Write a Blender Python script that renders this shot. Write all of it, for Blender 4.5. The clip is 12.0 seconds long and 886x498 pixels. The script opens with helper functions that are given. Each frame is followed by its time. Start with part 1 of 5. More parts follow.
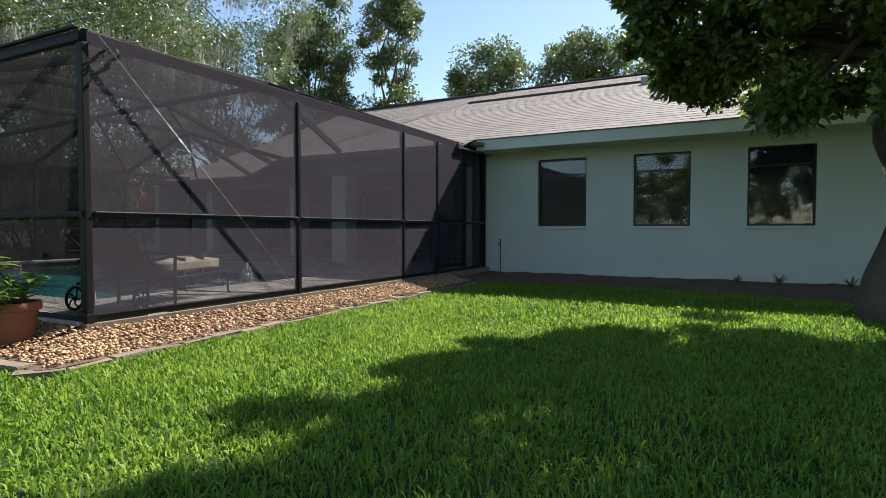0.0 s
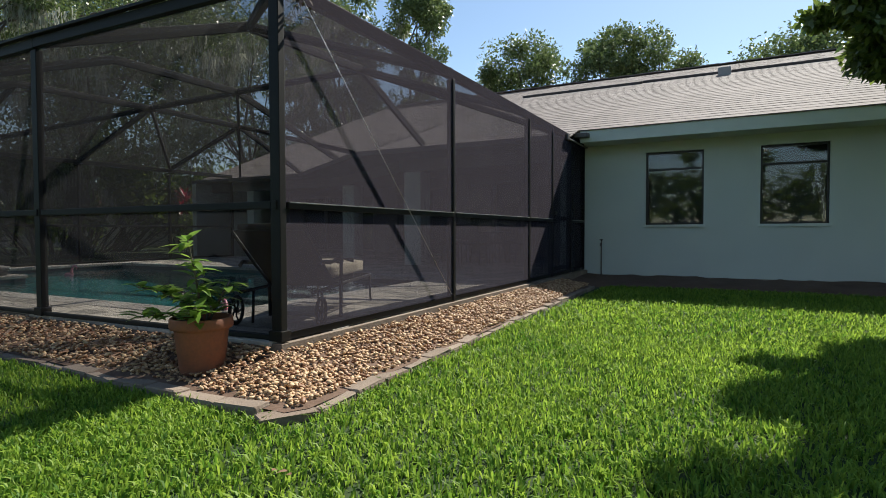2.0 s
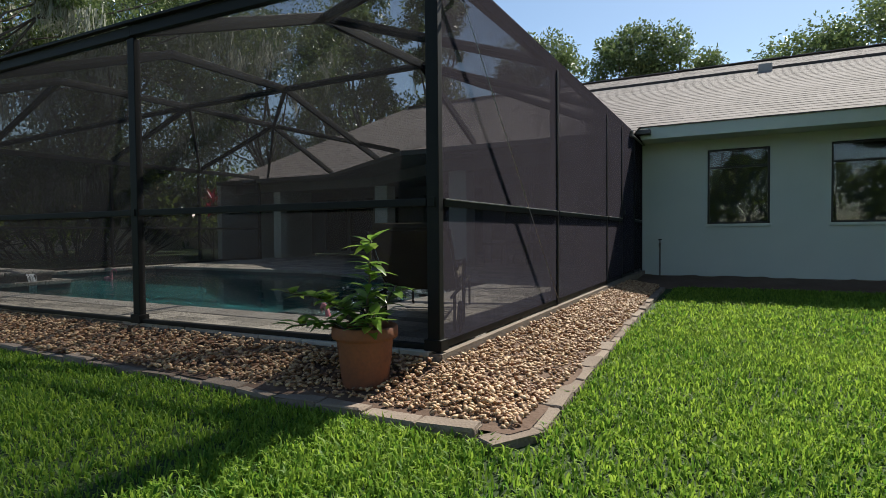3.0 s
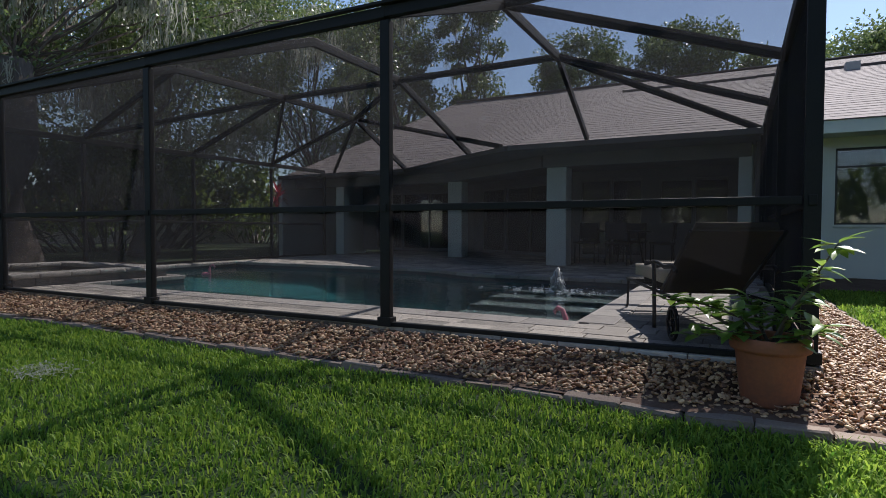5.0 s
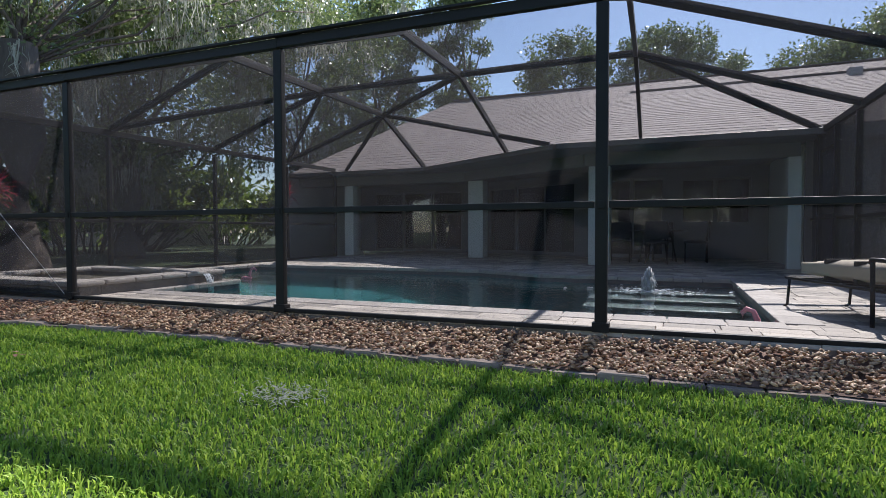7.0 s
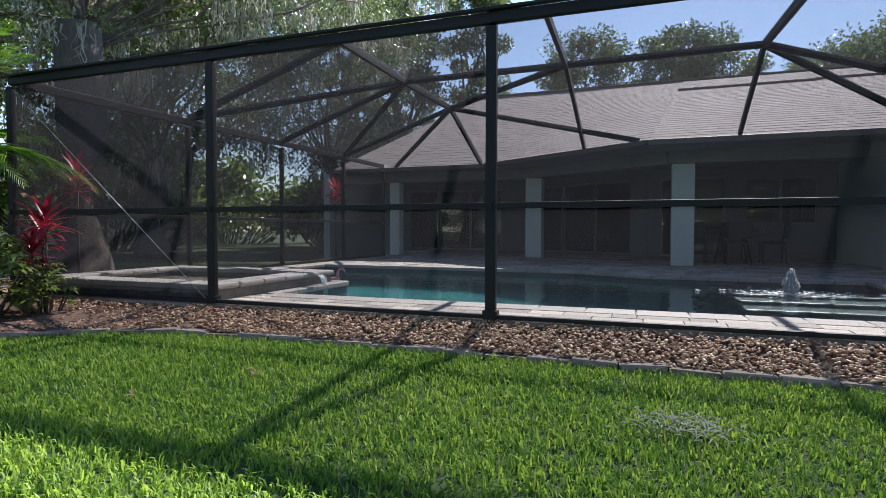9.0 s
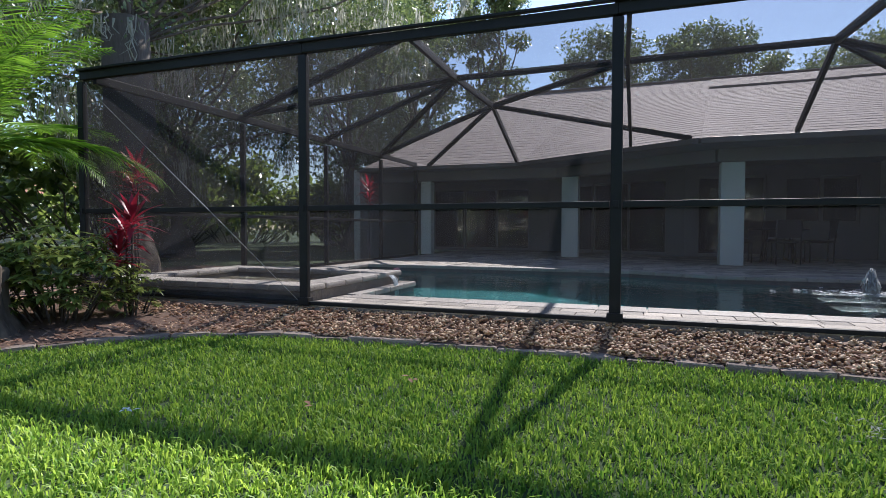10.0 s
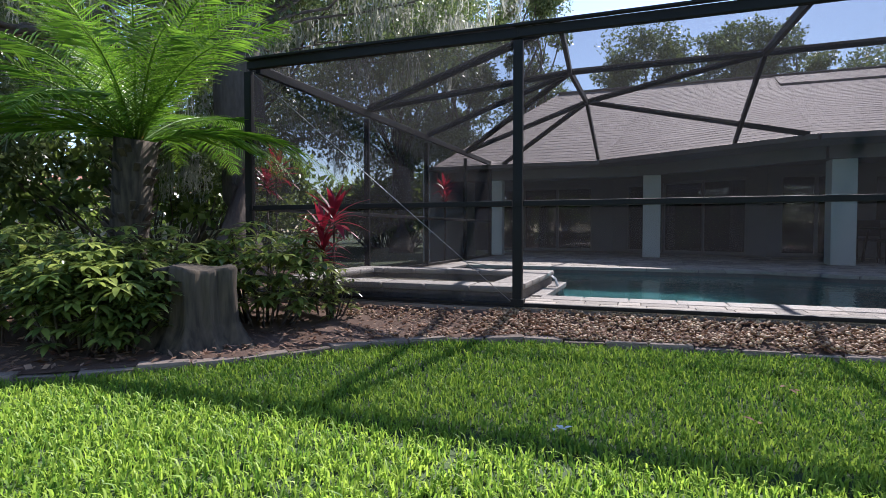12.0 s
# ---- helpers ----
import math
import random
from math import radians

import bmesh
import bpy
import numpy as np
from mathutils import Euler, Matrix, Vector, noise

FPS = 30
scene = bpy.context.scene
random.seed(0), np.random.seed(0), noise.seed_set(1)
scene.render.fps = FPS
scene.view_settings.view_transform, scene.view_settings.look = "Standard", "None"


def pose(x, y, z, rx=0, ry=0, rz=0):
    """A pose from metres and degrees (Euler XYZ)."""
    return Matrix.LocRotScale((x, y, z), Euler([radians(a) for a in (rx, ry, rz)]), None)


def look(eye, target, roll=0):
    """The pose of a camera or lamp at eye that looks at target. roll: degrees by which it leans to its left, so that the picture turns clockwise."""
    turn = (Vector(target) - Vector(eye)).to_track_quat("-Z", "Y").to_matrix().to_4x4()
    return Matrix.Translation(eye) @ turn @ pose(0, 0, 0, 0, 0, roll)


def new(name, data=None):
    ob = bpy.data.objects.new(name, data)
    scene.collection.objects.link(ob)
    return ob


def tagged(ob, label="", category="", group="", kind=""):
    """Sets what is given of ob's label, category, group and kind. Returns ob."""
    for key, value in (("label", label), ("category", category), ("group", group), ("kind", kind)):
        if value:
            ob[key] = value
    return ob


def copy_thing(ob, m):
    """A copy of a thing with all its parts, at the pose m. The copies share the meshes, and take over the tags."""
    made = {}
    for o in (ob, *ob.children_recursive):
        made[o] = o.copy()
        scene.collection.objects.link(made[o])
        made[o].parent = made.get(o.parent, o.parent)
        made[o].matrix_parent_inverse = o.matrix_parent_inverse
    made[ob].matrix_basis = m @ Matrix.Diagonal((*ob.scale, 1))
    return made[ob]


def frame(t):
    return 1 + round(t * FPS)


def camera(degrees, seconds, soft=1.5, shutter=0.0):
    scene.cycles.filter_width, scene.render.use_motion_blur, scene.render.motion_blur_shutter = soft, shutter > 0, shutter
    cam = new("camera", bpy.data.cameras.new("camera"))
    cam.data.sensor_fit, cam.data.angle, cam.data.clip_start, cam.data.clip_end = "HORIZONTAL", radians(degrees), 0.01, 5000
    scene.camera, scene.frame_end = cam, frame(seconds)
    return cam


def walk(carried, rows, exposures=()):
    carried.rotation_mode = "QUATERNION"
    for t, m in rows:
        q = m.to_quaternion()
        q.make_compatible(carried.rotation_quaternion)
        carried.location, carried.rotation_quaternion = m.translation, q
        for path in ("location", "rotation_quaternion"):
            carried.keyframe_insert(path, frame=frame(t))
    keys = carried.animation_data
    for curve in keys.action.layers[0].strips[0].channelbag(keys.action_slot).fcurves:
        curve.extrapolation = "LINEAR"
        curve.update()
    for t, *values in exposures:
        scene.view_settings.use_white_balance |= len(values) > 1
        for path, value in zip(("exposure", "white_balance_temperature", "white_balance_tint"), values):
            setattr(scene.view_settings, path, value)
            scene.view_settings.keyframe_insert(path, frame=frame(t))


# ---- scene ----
cam = camera(76.5, 12.0, soft=0.75)
PATH = [
    (0, (4.949, -2.604, 0.779), (3.986, -0.852, 0.711), -0.0),
    (0.5, (4.405, -2.639, 0.756), (3.447, -0.885, 0.692), -0.2),
    (1, (3.882, -2.655, 0.761), (2.927, -0.899, 0.693), 0.1),
    (1.5, (3.363, -2.671, 0.729), (2.408, -0.914, 0.669), -0.3),
    (2, (2.781, -2.7, 0.728), (1.836, -0.938, 0.668), -0.2),
    (2.5, (2.227, -2.791, 0.715), (1.287, -1.027, 0.661), -0.4),
    (3, (1.684, -2.929, 0.72), (0.75, -1.161, 0.665), -0.5),
    (5, (-0.34, -3.633, 0.743), (-1.265, -1.862, 0.676), 0.1),
    (5.5, (-0.842, -3.828, 0.727), (-1.745, -2.044, 0.663), 0.1),
    (6, (-1.348, -3.969, 0.729), (-2.193, -2.157, 0.664), 0.0),
    (6.5, (-1.791, -4.068, 0.731), (-2.587, -2.234, 0.666), -0.1),
    (8.5, (-3.828, -4.303, 0.72), (-4.527, -2.431, 0.653), -0.0),
    (9, (-4.337, -4.386, 0.716), (-5.028, -2.51, 0.649), 0.1),
    (9.5, (-4.808, -4.472, 0.71), (-5.498, -2.596, 0.642), 0.0),
    (10, (-5.309, -4.555, 0.72), (-5.992, -2.677, 0.649), 0.1),
    (10.5, (-5.798, -4.634, 0.702), (-6.481, -2.755, 0.634), 0.1),
    (11, (-6.296, -4.719, 0.705), (-6.978, -2.84, 0.635), 0.1),
    (11.5, (-6.813, -4.8, 0.69), (-7.49, -2.919, 0.624), 0.2),
    (12, (-7.273, -4.907, 0.674), (-7.959, -3.029, 0.609), -0.0),
]
walk(cam, [(t, look(e, g, r)) for t, e, g, r in PATH],
     exposures=[(0, 1.14, 6550, 8), (1.0, 1.04, 6550, 7), (2.0, 0.84, 6550, 6), (3.0, 0.64, 6550, 6), (5.0, 0.74, 6150, 15), (5.5, 1.14, 6120, 16), (6.0, 1.38, 6100, 16), (6.5, 1.5, 6080, 16),
                (8.5, 1.6, 6080, 15), (10.0, 1.6, 6050, 16), (12.0, 1.58, 6050, 19)])

# ---- world, sun ----
SUN_TO = Vector((0.16, 1.0, 0.98)).normalized()
world = bpy.data.worlds.new("world")
scene.world = world
world.use_nodes = True
_wn = world.node_tree.nodes
_sky = _wn.new("ShaderNodeTexSky")
_sky.sky_type = "NISHITA"
_sky.sun_disc = False
_sky.sun_elevation = math.asin(SUN_TO.z)
_sky.sun_rotation = math.atan2(SUN_TO.x, SUN_TO.y)
_sky.air_density = 1.0
_sky.dust_density = 0.25
_sky.ozone_density = 1.6
_wn["Background"].inputs["Strength"].default_value = 0.085
world.node_tree.links.new(_sky.outputs[0], _wn["Background"].inputs["Color"])
_sd = bpy.data.lights.new("sun", "SUN")
_sd.energy = 5.0
_sd.angle = radians(0.55)
_sd.color = (1.0, 0.95, 0.86)
sun = new("sun", _sd)
sun.matrix_world = look(SUN_TO * 60, (0, 0, 0))
scene.view_settings.exposure = 0.0


# ---- materials ----
def mat(name, base, rough=0.8, metal=0.0, second=None, scale=4.0, amount=0.5, fine=60.0, bump=0.15, spec=0.4,
        translucent=0.0, island=0.0, objrand=0.0, coords="Object", stretch=(1, 1, 1)):
    """A principled surface whose colour wanders at two scales, with fine relief."""
    m = bpy.data.materials.new(name)
    m.use_nodes = True
    n, l = m.node_tree.nodes, m.node_tree.links
    p = n["Principled BSDF"]
    p.inputs["Roughness"].default_value = rough
    p.inputs["Metallic"].default_value = metal
    p.inputs["Specular IOR Level"].default_value = spec
    tc = n.new("ShaderNodeTexCoord")
    mp = n.new("ShaderNodeMapping")
    mp.inputs["Scale"].default_value = stretch
    l.new(tc.outputs[coords], mp.inputs["Vector"])
    big = n.new("ShaderNodeTexNoise")
    big.inputs["Scale"].default_value = scale
    big.inputs["Detail"].default_value = 4
    small = n.new("ShaderNodeTexNoise")
    small.inputs["Scale"].default_value = fine
    small.inputs["Detail"].default_value = 3
    for t in (big, small):
        l.new(mp.outputs[0], t.inputs["Vector"])
    second = second or tuple(c * 0.6 for c in base)
    add = n.new("ShaderNodeMath")
    add.operation = "MULTIPLY_ADD"
    l.new(small.outputs["Fac"], add.inputs[0])
    add.inputs[1].default_value = 0.6
    l.new(big.outputs["Fac"], add.inputs[2])
    last = add.outputs[0]
    if island or objrand:
        if island:
            src = n.new("ShaderNodeNewGeometry").outputs["Random Per Island"]
        else:
            src = n.new("ShaderNodeObjectInfo").outputs["Random"]
        a2 = n.new("ShaderNodeMath")
        a2.operation = "MULTIPLY_ADD"
        l.new(src, a2.inputs[0])
        a2.inputs[1].default_value = island or objrand
        l.new(last, a2.inputs[2])
        last = a2.outputs[0]
    rng = n.new("ShaderNodeMapRange")
    rng.inputs["From Min"].default_value = 0.45
    rng.inputs["From Max"].default_value = 1.15 + (island or objrand)
    rng.inputs["To Min"].default_value = 0.5 - amount
    rng.inputs["To Max"].default_value = 0.5 + amount
    l.new(last, rng.inputs["Value"])
    mix = n.new("ShaderNodeMix")
    mix.data_type = "RGBA"
    mix.inputs["A"].default_value = (*base, 1)
    mix.inputs["B"].default_value = (*second, 1)
    l.new(rng.outputs[0], mix.inputs["Factor"])
    l.new(mix.outputs["Result"], p.inputs["Base Color"])
    if bump:
        b = n.new("ShaderNodeBump")
        b.inputs["Strength"].default_value = bump
        b.inputs["Distance"].default_value = 0.01
        l.new(small.outputs["Fac"], b.inputs["Height"])
        l.new(b.outputs[0], p.inputs["Normal"])
    if translucent:
        tr = n.new("ShaderNodeBsdfTranslucent")
        l.new(mix.outputs["Result"], tr.inputs["Color"])
        ms = n.new("ShaderNodeMixShader")
        ms.inputs[0].default_value = translucent
        l.new(p.outputs[0], ms.inputs[1])
        l.new(tr.outputs[0], ms.inputs[2])
        l.new(ms.outputs[0], n["Material Output"].inputs["Surface"])
    return m


def screen_mat(name, thread, open_share, sun_normal=None, through_share=0.26):
    """Woven insect screen: dark threads and open holes finer than can be told apart. The optional fixed normal is
    turned to the sun, so that cloth which the sun only grazes looks fully lit."""
    m = bpy.data.materials.new(name)
    m.use_nodes = True
    n, l = m.node_tree.nodes, m.node_tree.links
    out = n["Material Output"]
    n.remove(n["Principled BSDF"])
    d = n.new("ShaderNodeBsdfDiffuse")
    tl = n.new("ShaderNodeBsdfTranslucent")
    tc = n.new("ShaderNodeTexCoord")
    no = n.new("ShaderNodeTexNoise")
    no.inputs["Scale"].default_value = 1.3
    no.inputs["Detail"].default_value = 5
    l.new(tc.outputs["Object"], no.inputs["Vector"])
    rmp = n.new("ShaderNodeMix")
    rmp.data_type = "RGBA"
    rmp.inputs["A"].default_value = (*[c * 0.8 for c in thread], 1)
    rmp.inputs["B"].default_value = (*[c * 1.2 for c in thread], 1)
    l.new(no.outputs["Fac"], rmp.inputs["Factor"])
    l.new(rmp.outputs["Result"], d.inputs["Color"])
    l.new(rmp.outputs["Result"], tl.inputs["Color"])
    wv = n.new("ShaderNodeTexNoise")
    wv.inputs["Scale"].default_value = 420.0
    l.new(tc.outputs["Object"], wv.inputs["Vector"])
    bp = n.new("ShaderNodeBump")
    bp.inputs["Strength"].default_value = 1.0
    bp.inputs["Distance"].default_value = 0.02
    l.new(wv.outputs["Fac"], bp.inputs["Height"])
    if sun_normal:
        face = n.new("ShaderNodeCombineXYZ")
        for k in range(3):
            face.inputs[k].default_value = sun_normal[k]
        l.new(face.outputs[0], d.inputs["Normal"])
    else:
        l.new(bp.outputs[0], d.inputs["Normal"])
    dm = n.new("ShaderNodeMixShader")
    dm.inputs[0].default_value = through_share
    l.new(d.outputs[0], dm.inputs[1])
    l.new(tl.outputs[0], dm.inputs[2])
    t = n.new("ShaderNodeBsdfTransparent")
    mx = n.new("ShaderNodeMixShader")
    mx.inputs[0].default_value = open_share
    l.new(dm.outputs[0], mx.inputs[1])
    l.new(t.outputs[0], mx.inputs[2])
    l.new(mx.outputs[0], out.inputs["Surface"])
    return m


M_SCREEN = screen_mat("insect_screen", (0.048, 0.047, 0.051), 0.575, None, 0.2)
M_SCREEN_ROOF = screen_mat("insect_screen_roof", (0.08, 0.077, 0.08), 0.65, None, 0.3)
# sunlit copy: paler thread and a sun-facing normal put grazing light into the cloth
M_SCREEN_SIDE = screen_mat("insect_screen_sunlit", (0.118, 0.105, 0.13), 0.42, (0.15, 0.72, 0.68), 0.1)
M_YARN = mat("screen_yarn", (0.018, 0.017, 0.019), 0.8, 0, (0.028, 0.026, 0.029), 3, 0.5, 60, 0)
M_FRAME = mat("bronze_aluminium", (0.010, 0.0095, 0.010), 0.55, 0.0, (0.018, 0.017, 0.016), 3, 0.5, 90, 0.05, 0.2)
M_GRASS = mat("lawn_blades", (0.068, 0.18, 0.02), 0.5, 0, (0.365, 0.495, 0.066), 0.9, 0.7, 14, 0.0, 0.2, 0.5, island=1.0)
# soil colour darkened for the shade between blades, greened to blend with them
M_SOIL = mat("lawn_soil", (0.017, 0.036, 0.007), 0.95, 0, (0.032, 0.058, 0.013), 1.5, 0.6, 40, 0.4)
M_STONE = mat("river_pebble", (0.18, 0.068, 0.026), 0.55, 0, (0.64, 0.44, 0.25), 8, 0.65, 60, 0.1, 0.4, island=1.5)
M_STONE_O = mat("river_pebble_single", (0.18, 0.068, 0.026), 0.55, 0, (0.64, 0.44, 0.25), 8, 0.65, 60, 0.1, 0.4, objrand=1.5)
M_BED = mat("bed_soil", (0.085, 0.046, 0.029), 0.95, 0, (0.16, 0.10, 0.07), 3, 0.6, 50, 0.5)
M_KERB = mat("concrete_kerb", (0.30, 0.235, 0.185), 0.9, 0, (0.14, 0.10, 0.075), 3, 0.65, 70, 0.4, objrand=0.5)
M_SLAB = mat("concrete_slab", (0.28, 0.225, 0.18), 0.9, 0, (0.16, 0.12, 0.09), 3, 0.6, 70, 0.4)
M_PAVER = mat("travertine_paver", (0.22, 0.20, 0.175), 0.75, 0, (0.55, 0.49, 0.42), 5, 0.75, 40, 0.3, 0.4, objrand=1.1)
M_PAVER_J = mat("travertine_paver_far", (0.22, 0.20, 0.175), 0.75, 0, (0.55, 0.49, 0.42), 5, 0.75, 40, 0.3, 0.4, island=1.1)
M_COPING = mat("coping_stone", (0.46, 0.425, 0.38), 0.7, 0, (0.28, 0.25, 0.225), 5, 0.65, 50, 0.25, objrand=0.6)
M_STEP = mat("pool_step_plaster", (0.10, 0.125, 0.13), 0.8, 0, (0.15, 0.175, 0.18), 2, 0.5, 30, 0.1)
M_POOL = mat("pool_plaster", (0.008, 0.115, 0.13), 0.8, 0, (0.016, 0.155, 0.17), 2, 0.5, 30, 0.1)
M_TILE = mat("waterline_tile", (0.05, 0.06, 0.08), 0.3, 0, (0.12, 0.12, 0.13), 12, 0.6, 60, 0.1)
M_SPA = mat("spa_stone", (0.13, 0.115, 0.105), 0.8, 0, (0.21, 0.19, 0.17), 6, 0.7, 30, 0.5)
M_WALL = mat("stucco_pale_green", (0.62, 0.66, 0.61), 0.9, 0, (0.54, 0.58, 0.54), 1.2, 0.5, 120, 0.3)
# house stucco again, darkened so its colour carries the lanai's deep shade
M_WALL_SHADED = mat("lanai_stucco_shaded", (0.22, 0.218, 0.215), 0.9, 0, (0.17, 0.168, 0.165), 1.2, 0.5, 120, 0.3)
M_TRIM = mat("trim_paint", (0.64, 0.68, 0.62), 0.6, 0, (0.55, 0.59, 0.53), 2, 0.5, 80, 0.1)
M_GUTTER = mat("gutter_dark", (0.10, 0.09, 0.085), 0.5, 0.2, (0.14, 0.12, 0.11), 2, 0.5, 60, 0.05)
M_SHINGLE = mat("asphalt_shingle", (0.145, 0.118, 0.112), 0.9, 0, (0.245, 0.205, 0.195), 1.6, 0.65, 25, 0.4, island=0.5,
                stretch=(1.0, 3.0, 1.0))
M_SHINGLE_DK = mat("step_shade_dark", (0.07, 0.05, 0.05), 0.8, 0, (0.1, 0.08, 0.07), 2, 0.5, 40, 0.2)
M_WINFRAME = mat("window_frame_bronze", (0.03, 0.028, 0.026), 0.4, 0.4, (0.045, 0.04, 0.04), 3, 0.5, 60, 0.03)
# for flat sheets behind glass; the unlit rooms' darkness is in the colour
M_ROOM_DARK = mat("unlit_room_dark", (0.03, 0.03, 0.032), 0.9, 0, (0.05, 0.05, 0.05), 1, 0.5, 30, 0)
M_BARK = mat("oak_bark", (0.07, 0.055, 0.045), 0.95, 0, (0.14, 0.115, 0.095), 2, 0.7, 25, 0.9, stretch=(1, 1, 0.25))
M_LEAF = mat("oak_leaves", (0.045, 0.085, 0.026), 0.38, 0, (0.21, 0.26, 0.09), 0.4, 0.7, 8, 0, 0.65, 0.4, island=0.9)
M_LEAF_N = mat("oak_leaves_near", (0.045, 0.085, 0.018), 0.3, 0, (0.23, 0.30, 0.065), 0.6, 0.75, 8, 0, 0.8, 0.5, island=1.0)
M_MOSS = mat("spanish_moss", (0.30, 0.31, 0.26), 0.95, 0, (0.50, 0.50, 0.43), 1, 0.6, 8, 0, 0.1, 0.5, island=0.6)
M_PALM = mat("palm_frond", (0.035, 0.11, 0.01), 0.4, 0, (0.20, 0.36, 0.03), 1, 0.7, 8, 0, 0.45, 0.45, island=0.8)
M_SHRUB = mat("schefflera_leaf", (0.033, 0.075, 0.018), 0.28, 0, (0.33, 0.39, 0.09), 1.5, 0.75, 8, 0, 0.7, 0.4, island=1.1)
M_CITRUS = mat("potted_leaf", (0.08, 0.19, 0.03), 0.3, 0, (0.32, 0.44, 0.08), 3, 0.6, 20, 0, 0.5, 0.5, island=0.7)
M_RED = mat("ti_leaf_red", (0.16, 0.008, 0.018), 0.4, 0, (0.42, 0.03, 0.06), 2, 0.7, 15, 0, 0.4, 0.4, island=0.8)
M_TERRA = mat("terracotta", (0.30, 0.105, 0.052), 0.8, 0, (0.19, 0.08, 0.05), 4, 0.7, 50, 0.2)
M_IRON = mat("black_iron", (0.012, 0.012, 0.013), 0.5, 0.5, (0.02, 0.02, 0.02), 5, 0.5, 60, 0.1)
M_CUSHION = mat("tan_cushion", (0.52, 0.46, 0.36), 0.9, 0, (0.42, 0.36, 0.28), 4, 0.5, 200, 0.3)
M_PINK = mat("pink_plastic", (0.75, 0.30, 0.36), 0.4, 0, (0.66, 0.24, 0.30), 6, 0.5, 40, 0)
M_CABLE = mat("steel_cable", (0.45, 0.45, 0.45), 0.4, 0.8, (0.3, 0.3, 0.3), 9, 0.5, 90, 0)
M_DEAD = mat("dry_leaf", (0.15, 0.065, 0.036), 0.85, 0, (0.42, 0.27, 0.18), 3, 0.75, 30, 0.1, 0.25, 0.2, island=1.1)
M_WOOD = mat("stump_wood", (0.018, 0.015, 0.012), 0.95, 0, (0.13, 0.10, 0.07), 2.5, 0.85, 18, 0.9, stretch=(1.5, 1.5, 0.18))
M_FARROOF = mat("far_roof_tile", (0.35, 0.17, 0.11), 0.9, 0, (0.28, 0.13, 0.09), 1, 0.5, 10, 0.2)
M_FARROOF2 = mat("far_roof_grey", (0.38, 0.37, 0.37), 0.9, 0, (0.30, 0.29, 0.29), 1, 0.5, 10, 0.2)
M_FARWALL = mat("far_stucco", (0.55, 0.50, 0.44), 0.9, 0, (0.48, 0.44, 0.38), 1, 0.5, 20, 0.1)
# white frames greyed: the lanai's shade is put into the paint colour
M_DOORP = mat("white_door_paint_shaded", (0.22, 0.22, 0.21), 0.5, 0, (0.17, 0.17, 0.16), 2, 0.5, 60, 0.05)
M_BLACKF = mat("dark_fabric", (0.03, 0.028, 0.028), 0.9, 0, (0.05, 0.045, 0.042), 5, 0.5, 150, 0.2)
# tan back fabric, darkened in its colour for the side wall's shade
M_SLING = mat("tan_sling_shaded", (0.13, 0.105, 0.08), 0.9, 0, (0.09, 0.075, 0.055), 5, 0.5, 150, 0.2, 0.2, 0.35)
M_PIPE = mat("copper_pipe", (0.12, 0.11, 0.10), 0.6, 0.5, (0.2, 0.17, 0.14), 8, 0.5, 60, 0.1)


def glass_mat(name, tint, rough, ior, bump=0.0, scale=6.0):
    m = bpy.data.materials.new(name)
    m.use_nodes = True
    n, l = m.node_tree.nodes, m.node_tree.links
    p = n["Principled BSDF"]
    p.inputs["Base Color"].default_value = (*tint, 1)
    p.inputs["Transmission Weight"].default_value = 1.0
    p.inputs["Roughness"].default_value = rough
    p.inputs["IOR"].default_value = ior
    if bump:
        tc = n.new("ShaderNodeTexCoord")
        no = n.new("ShaderNodeTexNoise")
        no.inputs["Scale"].default_value = scale
        no.inputs["Detail"].default_value = 3
        l.new(tc.outputs["Object"], no.inputs["Vector"])
        b = n.new("ShaderNodeBump")
        b.inputs["Strength"].default_value = bump
        b.inputs["Distance"].default_value = 0.03
        l.new(no.outputs["Fac"], b.inputs["Height"])
        l.new(b.outputs[0], p.inputs["Normal"])
    return m


M_WATER = glass_mat("pool_water", (0.75, 0.97, 0.97), 0.0, 1.33, 0.35, 5.0)
M_GLASS = glass_mat("window_glass", (0.8, 0.85, 0.85), 0.0, 1.5)
M_FOAM = mat("white_water", (0.85, 0.88, 0.9), 0.3, 0, (0.7, 0.75, 0.8), 30, 0.5, 90, 0.3, 0.6, 0.3)


# ---- building helpers ----
def part(name, bm, material, parent=None, label=""):
    """Links a bmesh as one mesh object under a thing or a part."""
    me = bpy.data.meshes.new(name)
    bm.to_mesh(me)
    bm.free()
    me.materials.append(material)
    ob = new(name, me)
    if parent is not None:
        ob.parent = parent
    if label:
        ob["label"] = label
    return ob


def base(name, label, category, kind="", group="", at=(0, 0, 0)):
    ob = new(name)
    ob.empty_display_size = 0.1
    ob.location = at
    return tagged(ob, label, category, group, kind)


def box(bm, x0, x1, y0, y1, z0, z1, bevel=0.0):
    r = bmesh.ops.create_cube(bm, size=1.0)
    vs = r["verts"]
    for v in vs:
        v.co = Vector(((x0 + x1) / 2 + v.co.x * (x1 - x0), (y0 + y1) / 2 + v.co.y * (y1 - y0), (z0 + z1) / 2 + v.co.z * (z1 - z0)))
    if bevel:
        es = list({e for v in vs for e in v.link_edges})
        bmesh.ops.bevel(bm, geom=es, offset=bevel, segments=2, affect="EDGES", profile=0.6)
    return bm


def bmbox(*a, **k):
    return box(bmesh.new(), *a, **k)


